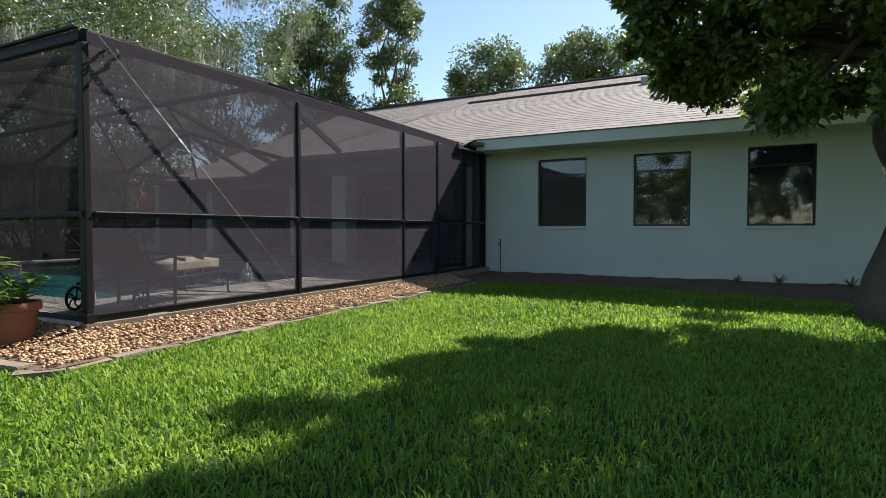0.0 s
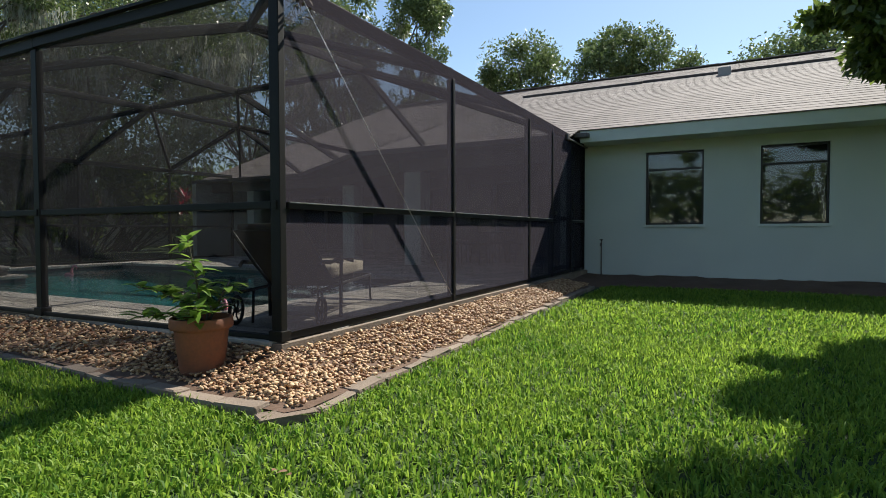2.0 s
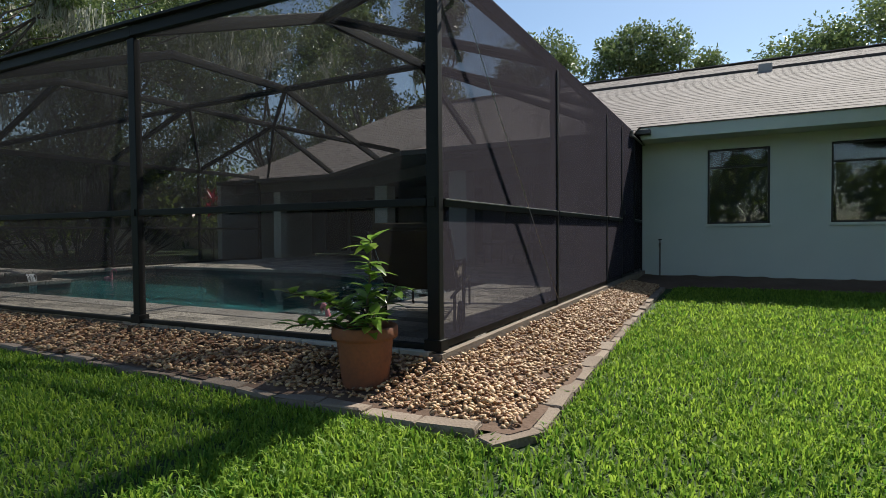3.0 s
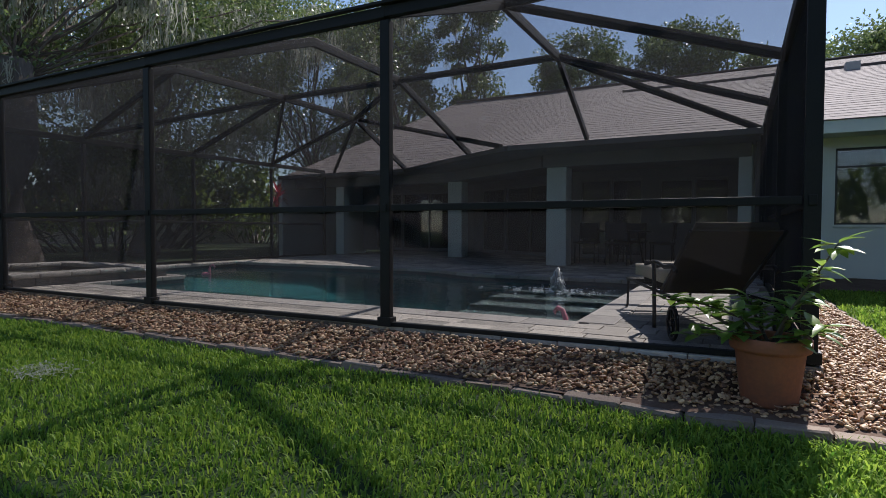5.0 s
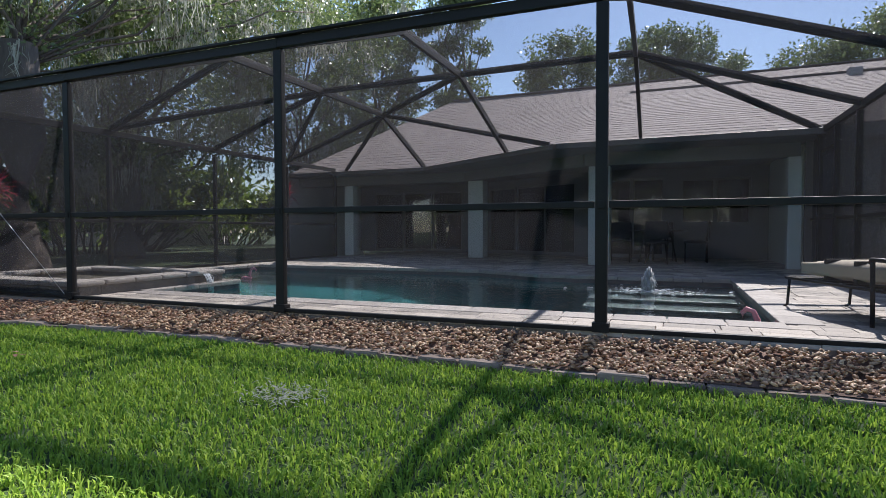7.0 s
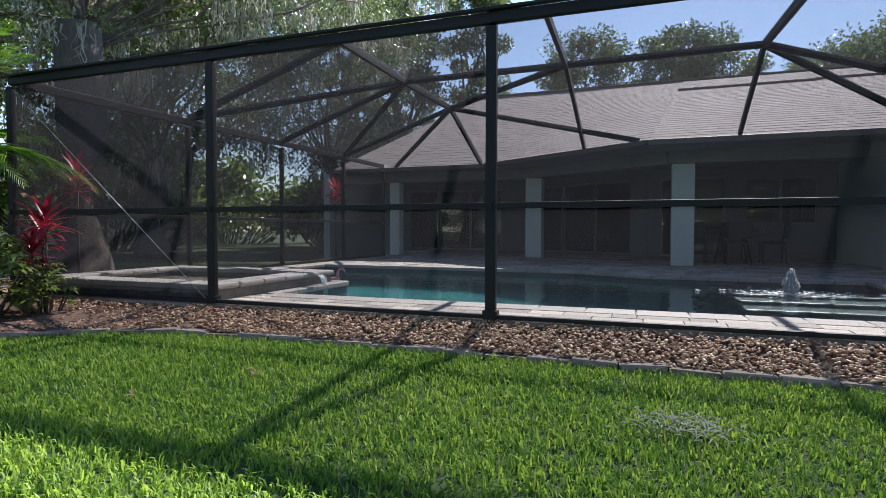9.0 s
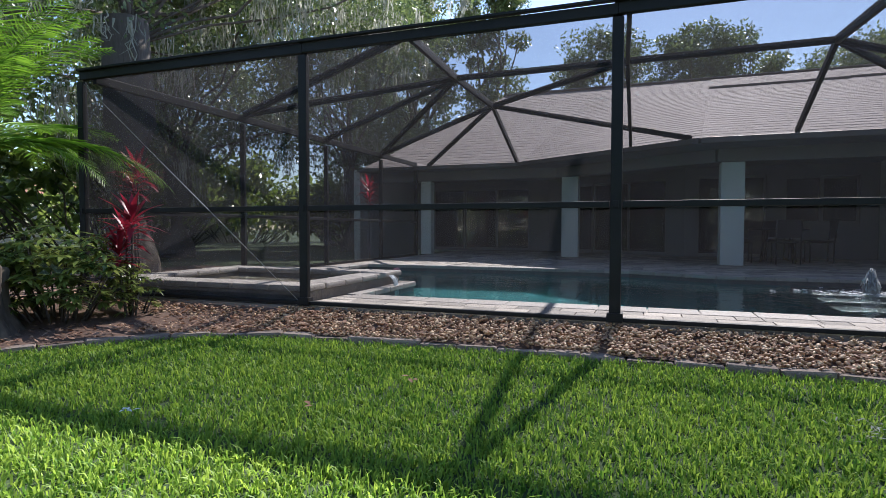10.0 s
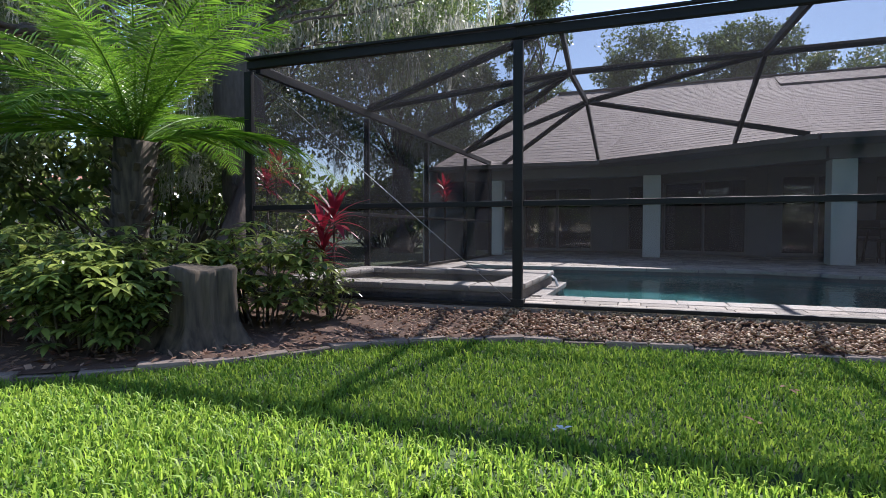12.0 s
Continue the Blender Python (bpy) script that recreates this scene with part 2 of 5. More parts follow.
def beam(bm, a, b, w, h, bevel=0.006, up=(0, 0, 1)):
    """A bar from a to b, w wide and h high, with eased edges."""
    a, b = Vector(a), Vector(b)
    d = b - a
    ln = d.length
    d.normalize()
    side = d.cross(Vector(up))
    if side.length < 1e-4:
        side = Vector((1, 0, 0))
    side.normalize()
    top = side.cross(d)
    tmp = bmesh.new()
    box(tmp, -w / 2, w / 2, 0, ln, -h / 2, h / 2, bevel)
    m = Matrix((side, d, top)).transposed().to_4x4()
    m.translation = a
    tmp.transform(m)
    me = bpy.data.meshes.new("tmp")
    tmp.to_mesh(me)
    tmp.free()
    bm.from_mesh(me)
    bpy.data.meshes.remove(me)
    return bm


def bmbeam(*a, **k):
    return beam(bmesh.new(), *a, **k)


def tube(bm, pts, radii, sides=8, cap=True):
    """A tapering tube through points."""
    rings = []
    pts = [Vector(p) for p in pts]
    for i, p in enumerate(pts):
        d = (pts[min(i + 1, len(pts) - 1)] - pts[max(i - 1, 0)]).normalized()
        s = d.cross(Vector((0, 0, 1)))
        if s.length < 1e-3:
            s = Vector((1, 0, 0))
        s.normalize()
        u = s.cross(d)
        r = radii[i] if hasattr(radii, "__len__") else radii
        rings.append([bm.verts.new(p + (s * math.cos(2 * math.pi * k / sides) + u * math.sin(2 * math.pi * k / sides)) * r)
                      for k in range(sides)])
    for a, b in zip(rings, rings[1:]):
        for k in range(sides):
            f = bm.faces.new((a[k], a[(k + 1) % sides], b[(k + 1) % sides], b[k]))
            f.smooth = True
    if cap:
        bm.faces.new(rings[0][::-1])
        bm.faces.new(rings[-1])
    return bm


def lathe(bm, prof, sides=32, at=(0, 0, 0)):
    at = Vector(at)
    rings = [[bm.verts.new(at + Vector((r * math.cos(2 * math.pi * k / sides), r * math.sin(2 * math.pi * k / sides), z)))
              for k in range(sides)] for r, z in prof]
    for a, b in zip(rings, rings[1:]):
        for k in range(sides):
            f = bm.faces.new((a[k], a[(k + 1) % sides], b[(k + 1) % sides], b[k]))
            f.smooth = True
    bm.faces.new(rings[0][::-1])
    bm.faces.new(rings[-1])
    return bm


def mesh_np(name, co, faces, material, parent=None, smooth=False):
    """A mesh from numpy arrays: co (n,3), faces (m,k)."""
    me = bpy.data.meshes.new(name)
    k = faces.shape[1]
    me.vertices.add(len(co))
    me.vertices.foreach_set("co", co.astype(np.float32).ravel())
    me.loops.add(faces.size)
    me.loops.foreach_set("vertex_index", faces.astype(np.int32).ravel())
    me.polygons.add(len(faces))
    me.polygons.foreach_set("loop_start", np.arange(0, faces.size, k, dtype=np.int32))
    me.polygons.foreach_set("loop_total", np.full(len(faces), k, dtype=np.int32))
    if smooth:
        me.polygons.foreach_set("use_smooth", np.ones(len(faces), dtype=bool))
    me.update(calc_edges=True)
    me.materials.append(material)
    ob = new(name, me)
    if parent is not None:
        ob.parent = parent
    return ob


def poly_prism(bm, pts, z0, z1):
    lo = [bm.verts.new((x, y, z0)) for x, y in pts]
    hi = [bm.verts.new((x, y, z1)) for x, y in pts]
    n = len(pts)
    for i in range(n):
        bm.faces.new((lo[i], lo[(i + 1) % n], hi[(i + 1) % n], hi[i]))
    bm.faces.new(hi)
    bm.faces.new(lo[::-1])
    bmesh.ops.recalc_face_normals(bm, faces=bm.faces)
    return bm


rng = np.random.default_rng(7)


def leaves(n, centres, radii, length, width, droop=0.3, flat=0.8, shell=0.55):
    """Folded leaf blades scattered through clumps: (co, quads)."""
    centres, radii = np.asarray(centres, float), np.asarray(radii, float)
    pick = rng.integers(0, len(centres), n)
    d = rng.normal(size=(n, 3))
    d /= np.linalg.norm(d, axis=1, keepdims=True)
    r = radii[pick] * (shell + (1 - shell) * rng.random(n)) ** 1.0
    pos = centres[pick] + d * r[:, None] * np.array([1, 1, flat])
    a = rng.normal(size=(n, 3)) + d * 0.8
    a[:, 2] -= droop
    a /= np.linalg.norm(a, axis=1, keepdims=True)
    s = np.cross(a, rng.normal(size=(n, 3)))
    s /= np.linalg.norm(s, axis=1, keepdims=True) + 1e-9
    ln = length * (0.6 + 0.8 * rng.random(n))[:, None]
    w = width * (0.6 + 0.8 * rng.random(n))[:, None]
    co = np.stack([pos, pos + a * ln * 0.5 + s * w * 0.5, pos + a * ln, pos + a * ln * 0.5 - s * w * 0.5], 1).reshape(-1, 3)
    return co, np.arange(4 * n).reshape(n, 4)

# ---- ground ----
GZ = -0.20          # lawn level; the pool deck is at 0
X_POST = (0.03, -2.74, -5.54, -8.36, -11.24)   # posts of the long screen wall
Y_POST = (0.0, 2.62, 5.0, 6.1, 7.2, 8.1)      # posts of the short screen wall
H_WALL = 2.44       # top of the screen walls
H_RAIL = 0.914
TOP = 3.36          # flat middle of the cage's roof


def ground_sheet():
    xs = [-300, -60, -25, -14, -11.2, -0.06, 2, 8, 25, 60, 300]
    ys = [-300, -60, -12, -6, -3, 0.06, 6, 16.0, 30, 60, 300]
    bm = bmesh.new()
    vs = {(i, j): bm.verts.new((x, y, GZ)) for i, x in enumerate(xs) for j, y in enumerate(ys)}
    for i in range(len(xs) - 1):
        for j in range(len(ys) - 1):
            if xs[i] >= -11.3 and xs[i + 1] <= 0 and ys[j] >= 0 and ys[j + 1] <= 16:
                continue
            bm.faces.new((vs[i, j], vs[i + 1, j], vs[i + 1, j + 1], vs[i, j + 1]))
    return part("ground", bm, M_SOIL)


ground = tagged(ground_sheet(), "lawn soil sheet under green grass reaching the horizon", "ground", kind="structure")

# ---- deck, pool ----
POOL = [(-8.3, 0.88), (-1.45, 0.88), (-1.45, 5.1), (-4.3, 5.1), (-5.6, 5.75), (-10.7, 5.75), (-10.7, 2.5), (-8.3, 2.5)]
WATER_Z = -0.11


def in_poly(x, y, poly):
    c = False
    n = len(poly)
    for i in range(n):
        (x0, y0), (x1, y1) = poly[i], poly[i - 1]
        if (y0 > y) != (y1 > y) and x < (x1 - x0) * (y - y0) / (y1 - y0) + x0:
            c = not c
    return c


def deck_slab():
    """The deck's concrete bed with the pool's hole through it."""
    bm = bmesh.new()
    outer = [(-11.34, -0.05), (0.10, 0.05), (0.10, 16.0), (-11.34, 16.0)]
    ov = [bm.verts.new((x, y, -0.012)) for x, y in outer]
    iv = [bm.verts.new((x, y, -0.012)) for x, y in POOL]
    es = [bm.edges.new((ov[i], ov[(i + 1) % 4])) for i in range(4)]
    es += [bm.edges.new((iv[i], iv[(i + 1) % len(iv)])) for i in range(len(iv))]
    bmesh.ops.triangle_fill(bm, edges=es, use_beauty=True)
    lo = [bm.verts.new((x, y, -0.35)) for x, y in outer]
    for i in range(4):
        bm.faces.new((ov[i], lo[i], lo[(i + 1) % 4], ov[(i + 1) % 4]))
    return part("pool_deck", bm, M_SLAB)


deck = tagged(deck_slab(), "concrete pool deck slab under tan stone pavers", "pool deck", kind="structure")


def pool_shell():
    bm = bmesh.new()
    n = len(POOL)
    top = [bm.verts.new((x, y, -0.012)) for x, y in POOL]
    mid = [bm.verts.new((x, y, -0.2)) for x, y in POOL]
    bot = [bm.verts.new((x, y, -1.5)) for x, y in POOL]
    for i in range(n):
        j = (i + 1) % n
        bm.faces.new((top[i], top[j], mid[j], mid[i])).material_index = 1
        bm.faces.new((mid[i], mid[j], bot[j], bot[i]))
    bm.faces.new(bot)
    ob = part("pool_basin", bm, M_POOL)
    ob.data.materials.append(M_TILE)
    return ob


pool = base("swimming_pool", "rectangular in-ground pool with teal water and stone coping", "swimming pool", kind="structure")
pool_shell().parent = pool
for nm, y0, y1, depth in (("sun_shelf", 3.95, 5.08, -0.24), ("pool_step", 3.35, 3.945, -0.42), ("pool_step", 2.75, 3.345, -0.62), ("pool_step", 2.15, 2.745, -0.84)):
    st = part(nm, bmbox(-3.3, -1.47, y0, y1, -1.49, depth, bevel=0.03), M_STEP, pool, "grey plaster step under the water")
    part("nosing", bmbox(-3.28, -1.49, y0 + 0.01, y0 + 0.06, depth + 0.002, depth + 0.012, bevel=0.003), M_TILE, st, "dark tile line along the step's edge")


def water_sheet():
    bm = bmesh.new()
    bm.faces.new([bm.verts.new((x, y, WATER_Z)) for x, y in POOL])
    return part("water", bm, M_WATER, pool, "rippled teal water surface")


water = water_sheet()
water.visible_shadow = False


def coping_pieces():
    """Coping stones along the pool's edge, each a stone of its own."""
    n = len(POOL)
    ccw = sum(POOL[i - 1][0] * POOL[i][1] - POOL[i][0] * POOL[i - 1][1] for i in range(n)) > 0
    cache = {}
    for i in range(n):
        a, b = Vector((*POOL[i], 0)), Vector((*POOL[(i + 1) % n], 0))
        d = b - a
        k = max(1, round(d.length / 0.42))
        step = d.length / k
        ang = math.degrees(math.atan2(d.y, d.x))
        key = round(step, 3)
        if key not in cache:
            bm = bmbox(0.004, step - 0.004, -0.27 if ccw else -0.035, 0.035 if ccw else 0.27, -0.055, 0.006, bevel=0.012)
            cache[key] = bm
            me = bpy.data.meshes.new("coping_stone")
            bm.to_mesh(me)
            bm.free()
            me.materials.append(M_COPING)
            cache[key] = me
        for j in range(k):
            p = a + d * (j / k)
            ob = new("coping_stone", cache[key])
            ob.matrix_world = pose(p.x, p.y, 0, 0, 0, ang)
            ob.parent = pool


# ---- screened cage ----
cage = base("screen_enclosure", "dark bronze aluminium pool cage with insect screen panels", "pool enclosure")


def panel(pts, material, name="screen_panel"):
    bm = bmesh.new()
    bm.faces.new([bm.verts.new(p) for p in pts])
    return part(name, bm, material, cage)


def bar(name, a, b, w, h, label="", up=(0, 0, 1)):
    return part(name, bmbeam(a, b, w, h, up=up), M_FRAME, cage, label)


XL, XR = X_POST[-1], X_POST[0]
YB = 8.1
# long wall towards the lawn
Y_FRONT = (0.10, 0.02, 0.0, 0.0, 0.0)
for i, (x, y) in enumerate(zip(X_POST, Y_FRONT)):
    wide = 0.085
    p = bar("post", (x, y, 0), (x, y, H_WALL - 0.1), wide, 0.06, up=(0, 1, 0))
    part("base_bracket", bmbox(x - 0.06, x + 0.06, y - 0.045, y + 0.045, 0, 0.07, bevel=0.004), M_FRAME, p)
    part("rail_clip", bmbox(x - 0.02, x + 0.02, y - 0.042, y - 0.03, H_RAIL - 0.03, H_RAIL + 0.03, bevel=0.004), M_FRAME, p)
for (xa, ya), (xb, yb) in zip(list(zip(X_POST, Y_FRONT)), list(zip(X_POST, Y_FRONT))[1:]):
    bar("chair_rail", (xa - 0.05, ya, H_RAIL), (xb + 0.05, yb, H_RAIL), 0.05, 0.05)
    bar("bottom_plate", (xa - 0.055, ya, 0.018), (xb + 0.055, yb, 0.018), 0.05, 0.034)
    panel([(xa, ya + 0.004, 0.034), (xb, yb + 0.004, 0.034), (xb, yb + 0.004, H_RAIL), (xa, ya + 0.004, H_RAIL)], M_SCREEN)
    panel([(xa, ya + 0.004, H_RAIL), (xb, yb + 0.004, H_RAIL), (xb, yb + 0.004, H_WALL - 0.05), (xa, ya + 0.004, H_WALL - 0.05)], M_SCREEN)
    bar("top_beam", (xa, ya, H_WALL - 0.04), (xb, yb, H_WALL - 0.035), 0.06, 0.085)
    bar("gutter_lip", (xa, ya - 0.045, H_WALL + 0.02), (xb, yb - 0.045, H_WALL + 0.02), 0.05, 0.025)

# short walls
for xw, ys in ((XR, Y_POST[1:]), (XL, (2.64, 5.05, 7.45, 9.6))):
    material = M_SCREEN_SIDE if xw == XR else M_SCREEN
    ys = list(ys)
    for y in ys:
        p = bar("post", (xw, y, 0), (xw, y, H_WALL - 0.1), 0.05, 0.08, up=(1, 0, 0))
    prev = 0.12 if xw == XR else 0.0
    for y in ys:
        door = xw == XR and prev == 6.1
        if not door:
            bar("chair_rail", (xw + (0.022 if xw == XR else 0), prev + 0.03, H_RAIL), (xw + (0.022 if xw == XR else 0), y - 0.03, H_RAIL), 0.05, 0.05)
        bar("bottom_plate", (xw, prev + 0.03, 0.026), (xw, y - 0.03, 0.026), 0.05, 0.05)
        xs = xw + (0.032 if xw == XR else -0.032)
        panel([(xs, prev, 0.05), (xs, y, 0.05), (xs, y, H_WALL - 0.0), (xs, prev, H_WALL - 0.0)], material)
        if xw == XR and not door:
            # spline in pale metal, painting the highlight on the dark rail
            part("spline", bmbeam((0.08, prev + 0.04, H_RAIL + 0.018), (0.08, y - 0.04, H_RAIL + 0.018), 0.008, 0.007, bevel=0.001), M_CABLE, cage, "pale screen spline that draws a highlight along the rail")
        prev = y
    rise = 0.0 if xw == XR else 0.07
    bar("top_beam", (xw, 0.15, H_WALL - 0.05 + rise * 0.3), (xw, ys[-1], H_WALL - 0.05 + rise), 0.06, 0.10)

def yarns(start, end, pitch, lo, hi, inset, depth, label):
    """Upright yarns of a screen wall, as deep as they are round: they shut the cloth when it is seen along the wall."""
    a, b = np.array(start), np.array(end)
    n = int(np.linalg.norm(b - a) / pitch)
    d = (b - a) / np.linalg.norm(b - a)
    side = np.array([-d[1], d[0]])
    p = a + d * pitch * np.arange(n)[:, None] + side * inset
    q = p + side * depth
    co = np.zeros((n, 4, 3))
    co[:, 0, :2], co[:, 1, :2], co[:, 2, :2], co[:, 3, :2] = p, q, q, p
    co[:, :2, 2], co[:, 2:, 2] = lo, hi
    tagged(mesh_np("screen_yarn", co.reshape(-1, 3), np.arange(n * 4).reshape(-1, 4), M_YARN, cage), label, kind="stuff")


yarns((0.0, Y_POST[-1]), (0.0, 0.12), 0.006, 0.05, H_WALL, 0.0605, 0.0013, "dense upright yarns of the screen")
yarns((XL, 0.0), (X_POST[1], Y_FRONT[1]), 0.003, 0.05, H_WALL - 0.06, 0.006, 0.0006, "fine upright yarns of the screen")
yarns((X_POST[1], Y_FRONT[1]), (XR, Y_FRONT[0]), 0.003, 0.05, H_WALL - 0.06, 0.006, 0.0006, "fine upright yarns of the screen")

# screen door in the short wall
door_s = base("screen_door", "dark aluminium screen door with lever handle, closed", "screen door")
for nm, a, b in (("door_stile", (0.03, 6.16, 0.06), (0.03, 6.16, 2.06)), ("door_stile", (0.03, 7.12, 0.06), (0.03, 7.12, 2.06))):
    part(nm, bmbeam(a, b, 0.03, 0.06, up=(1, 0, 0)), M_FRAME, door_s)
for z in (0.12, 0.95, 2.03):
    part("door_rail", bmbeam((0.03, 6.19, z), (0.03, 7.09, z), 0.03, 0.07), M_FRAME, door_s)
part("door_handle", bmbox(0.045, 0.10, 6.13, 6.25, 1.0, 1.06, bevel=0.01), M_IRON, door_s, "black lever handle")
part("door_closer", bmbeam((0.05, 6.1, 1.62), (0.05, 6.06, 1.05), 0.02, 0.02), M_IRON, door_s)

# roof of the cage: slopes up to a flat middle
R = {}
for k, x in enumerate(X_POST[1:4]):
    R["f", k] = Vector((x, 2.45, TOP - 0.04))
    R["m", k] = Vector((x - 0.04, 4.95, TOP))
    R["w", k] = Vector((x, 0.0, H_WALL - 0.03))
R["m", 0], R["m", 1], R["m", 2] = Vector((-2.82, 4.93, TOP + 0.05)), Vector((-5.64, 4.85, TOP + 0.01)), Vector((-8.58, 5.12, TOP + 0.07))
R["b", 2] = Vector((-8.54, 7.50, TOP + 0.06))
E3, E2, E1 = Vector((-2.85, 7.0, 2.45)), Vector((-5.66, 7.85, 2.43)), Vector((-8.46, 9.66, 2.43))
SR = [Vector((XR, y, H_WALL - 0.03)) for y in (0.12, 2.62, 4.88, 6.98)]
SL = [Vector((XL, y, z)) for y, z in ((0, 2.43), (2.68, 2.49), (5.1, 2.49), (7.5, 2.49), (9.63, 2.47))]
EB = Vector((-4.55, 6.98, 2.42))
E0 = Vector((-10.9, 9.63, 2.42))


def raft(a, b, w=0.055, h=0.10, name="rafter"):
    return part(name, bmbeam(a, b, w, h), M_FRAME, cage)


for k in range(3):
    raft(R["w", k], R["f", k], 0.06, 0.12)
    raft(R["f", k], R["m", k], 0.06, 0.12)
for k in range(2):
    raft(R["m", k], R["m", k + 1], name="purlin")
raft(R["m", 0], E3, 0.06, 0.12)
raft(R["m", 1], E2, 0.06, 0.12)
raft(R["m", 2], R["b", 2], 0.06, 0.12)
raft(R["b", 2], E1, 0.06, 0.12)
raft(R["b", 2], R["m", 1], name="brace")
raft(R["b", 2], EB, name="purlin")
raft(R["m", 0], SR[2], name="purlin")
raft(R["m", 0], SR[3] - Vector((0.05, 0, 0)), name="hip")
raft(R["f", 0], SR[1], name="purlin")
raft(R["f", 0], SR[0], name="hip")
raft(R["f", 2], SL[0], name="hip")
raft(R["f", 2], SL[1], name="purlin")
raft(R["m", 2], SL[1], name="brace")
raft(R["m", 2], SL[2], name="purlin")
raft(R["m", 2], SL[3], name="brace")
raft(R["b", 2], SL[3], name="purlin")
raft(R["b", 2], E0, name="hip")
# roof screens
W = [R["w", k] for k in range(3)]
F = [R["f", k] for k in range(3)]
M = [R["m", k] for k in range(3)]
B = R["b", 2]
for q in ((SR[0], W[0], F[0]), (W[0], W[1], F[1], F[0]), (W[1], W[2], F[2], F[1]), (W[2], SL[0], F[2]),
          (SR[0], F[0], SR[1]), (SR[1], F[0], M[0], SR[2]), (SR[2], M[0], SR[3]), (SR[3], M[0], E3),
          (F[0], F[1], M[1], M[0]), (F[1], F[2], M[2], M[1]), (SL[0], F[2], SL[1]), (SL[1], F[2], M[2]), (SL[1], M[2], SL[2]),
          (SL[2], M[2], SL[3]), (SL[3], M[2], B), (M[1], M[2], B), (B, SL[3], E0), (B, E0, E1), (B, E1, E2), (B, E2, M[1]),
          (M[0], M[1], E2, EB), (M[0], EB, E3)):
    panel(q, M_SCREEN_ROOF)

# stay cables
for a, b in (((0.092, 0.2, 2.42), (0.092, 2.5, 0.08)), ((XL + 0.1, -0.05, 2.3), (X_POST[3] - 0.05, -0.05, 0.05))):
    bm = tube(bmesh.new(), [a, b], 0.0035 if a[0] > 0 else 0.003, 6)
    part("stay_cable", bm, M_CABLE, cage, "thin diagonal bracing cable")

# ---- house ----
house = base("house", "single-storey stucco house with brown shingle roof", "house")
YW = 8.235


def wall_with_holes(name, x0, x1, z0, z1, y, thick, holes, material, parent):
    """A wall along x, from y back to y + thick, with rectangular openings through it."""
    bm = bmesh.new()
    xs = sorted({x0, x1, *[h[0] for h in holes], *[h[1] for h in holes]})
    for a, b in zip(xs, xs[1:]):
        cut = [h for h in holes if h[0] <= a + 1e-6 and h[1] >= b - 1e-6]
        spans = [(z0, cut[0][2]), (cut[0][3], z1)] if cut else [(z0, z1)]
        for lo, hi in spans:
            if hi - lo > 1e-4:
                box(bm, a, b, y, y + thick, lo, hi)
    bmesh.ops.remove_doubles(bm, verts=bm.verts, dist=1e-4)
    return part(name, bm, material, parent)


WINS = [(1.165, 2.14, 0.85, 2.175), (3.01, 3.985, 0.85, 2.175), (4.87, 5.845, 0.85, 2.175)]
wall_with_holes("wall", -0.11, 13.0, -0.35, 2.6, YW, 0.2, WINS, M_WALL, house)
part("wall", bmbox(12.8, 13.0, YW + 0.2, 20.0, -0.35, 2.6), M_WALL, house)
part("wall", bmbox(-0.11, 0.09, YW + 0.2, 13.5, -0.35, 2.6), M_WALL, house)
part("footing", bmbox(-0.11, 13.0, YW - 0.03, YW - 0.002, -0.35, -0.09, bevel=0.006), M_SLAB, house, "bare concrete footing")


def window(x0, x1, z0, z1):
    w = base("window", "dark single-hung window with bronze frame in pale stucco wall", "window", kind="structure", group="windows of the garden wall")
    y = YW + 0.05
    for nm, q in (("window_frame", (x0, x0 + 0.035, z0, z1)), ("window_frame", (x1 - 0.035, x1, z0, z1)),
                  ("window_frame", (x0 + 0.035, x1 - 0.035, z1 - 0.035, z1)), ("window_frame", (x0 + 0.035, x1 - 0.035, z0, z0 + 0.035))):
        part(nm, bmbox(q[0], q[1], y, y + 0.06, q[2], q[3], bevel=0.004), M_WINFRAME, w)
    zm = z0 + (z1 - z0) * 0.76
    part("meeting_rail", bmbox(x0 + 0.035, x1 - 0.035, y + 0.005, y + 0.05, zm - 0.018, zm + 0.018, bevel=0.004), M_WINFRAME, w)
    for a, b in ((z0 + 0.035, zm - 0.018), (zm + 0.018, z1 - 0.035)):
        g = part("pane", bmbox(x0 + 0.035, x1 - 0.035, y + 0.024, y + 0.03, a, b), M_GLASS, w)
        g.visible_shadow = False
    part("window_sill", bmbox(x0 - 0.03, x1 + 0.03, YW - 0.035, YW + 0.048, z0 - 0.05, z0 - 0.002, bevel=0.006), M_TRIM, w, "projecting stucco sill")
    part("shade", bmbox(x0 - 0.1, x1 + 0.1, YW + 0.203, YW + 0.215, z0 - 0.1, z1 + 0.1), M_ROOM_DARK, w, "dark sheet standing in for the unlit room behind the glass")


for q in WINS:
    window(*q)

# eaves of the garden wall
S = 0.34                       # roof pitch
ZE = 2.37                      # roof height over the y = 6.96 eave
part("soffit", bmbox(0.12, 13.2, 7.60, YW - 0.002, 2.36, 2.385), M_TRIM, house)
part("fascia", bmbox(0.12, 13.2, 7.555, 7.60, 2.345, 2.555, bevel=0.006), M_TRIM, house, "pale green painted fascia board")
part("gutter_end", bmbox(-0.16, 0.30, 7.40, 7.552, 2.42, 2.50, bevel=0.01), M_GUTTER, house)
part("downspout", bmbox(-0.06, 0.06, 7.85, 7.95, -0.2, 2.40, bevel=0.012), M_GUTTER, house, "dark metal downspout")

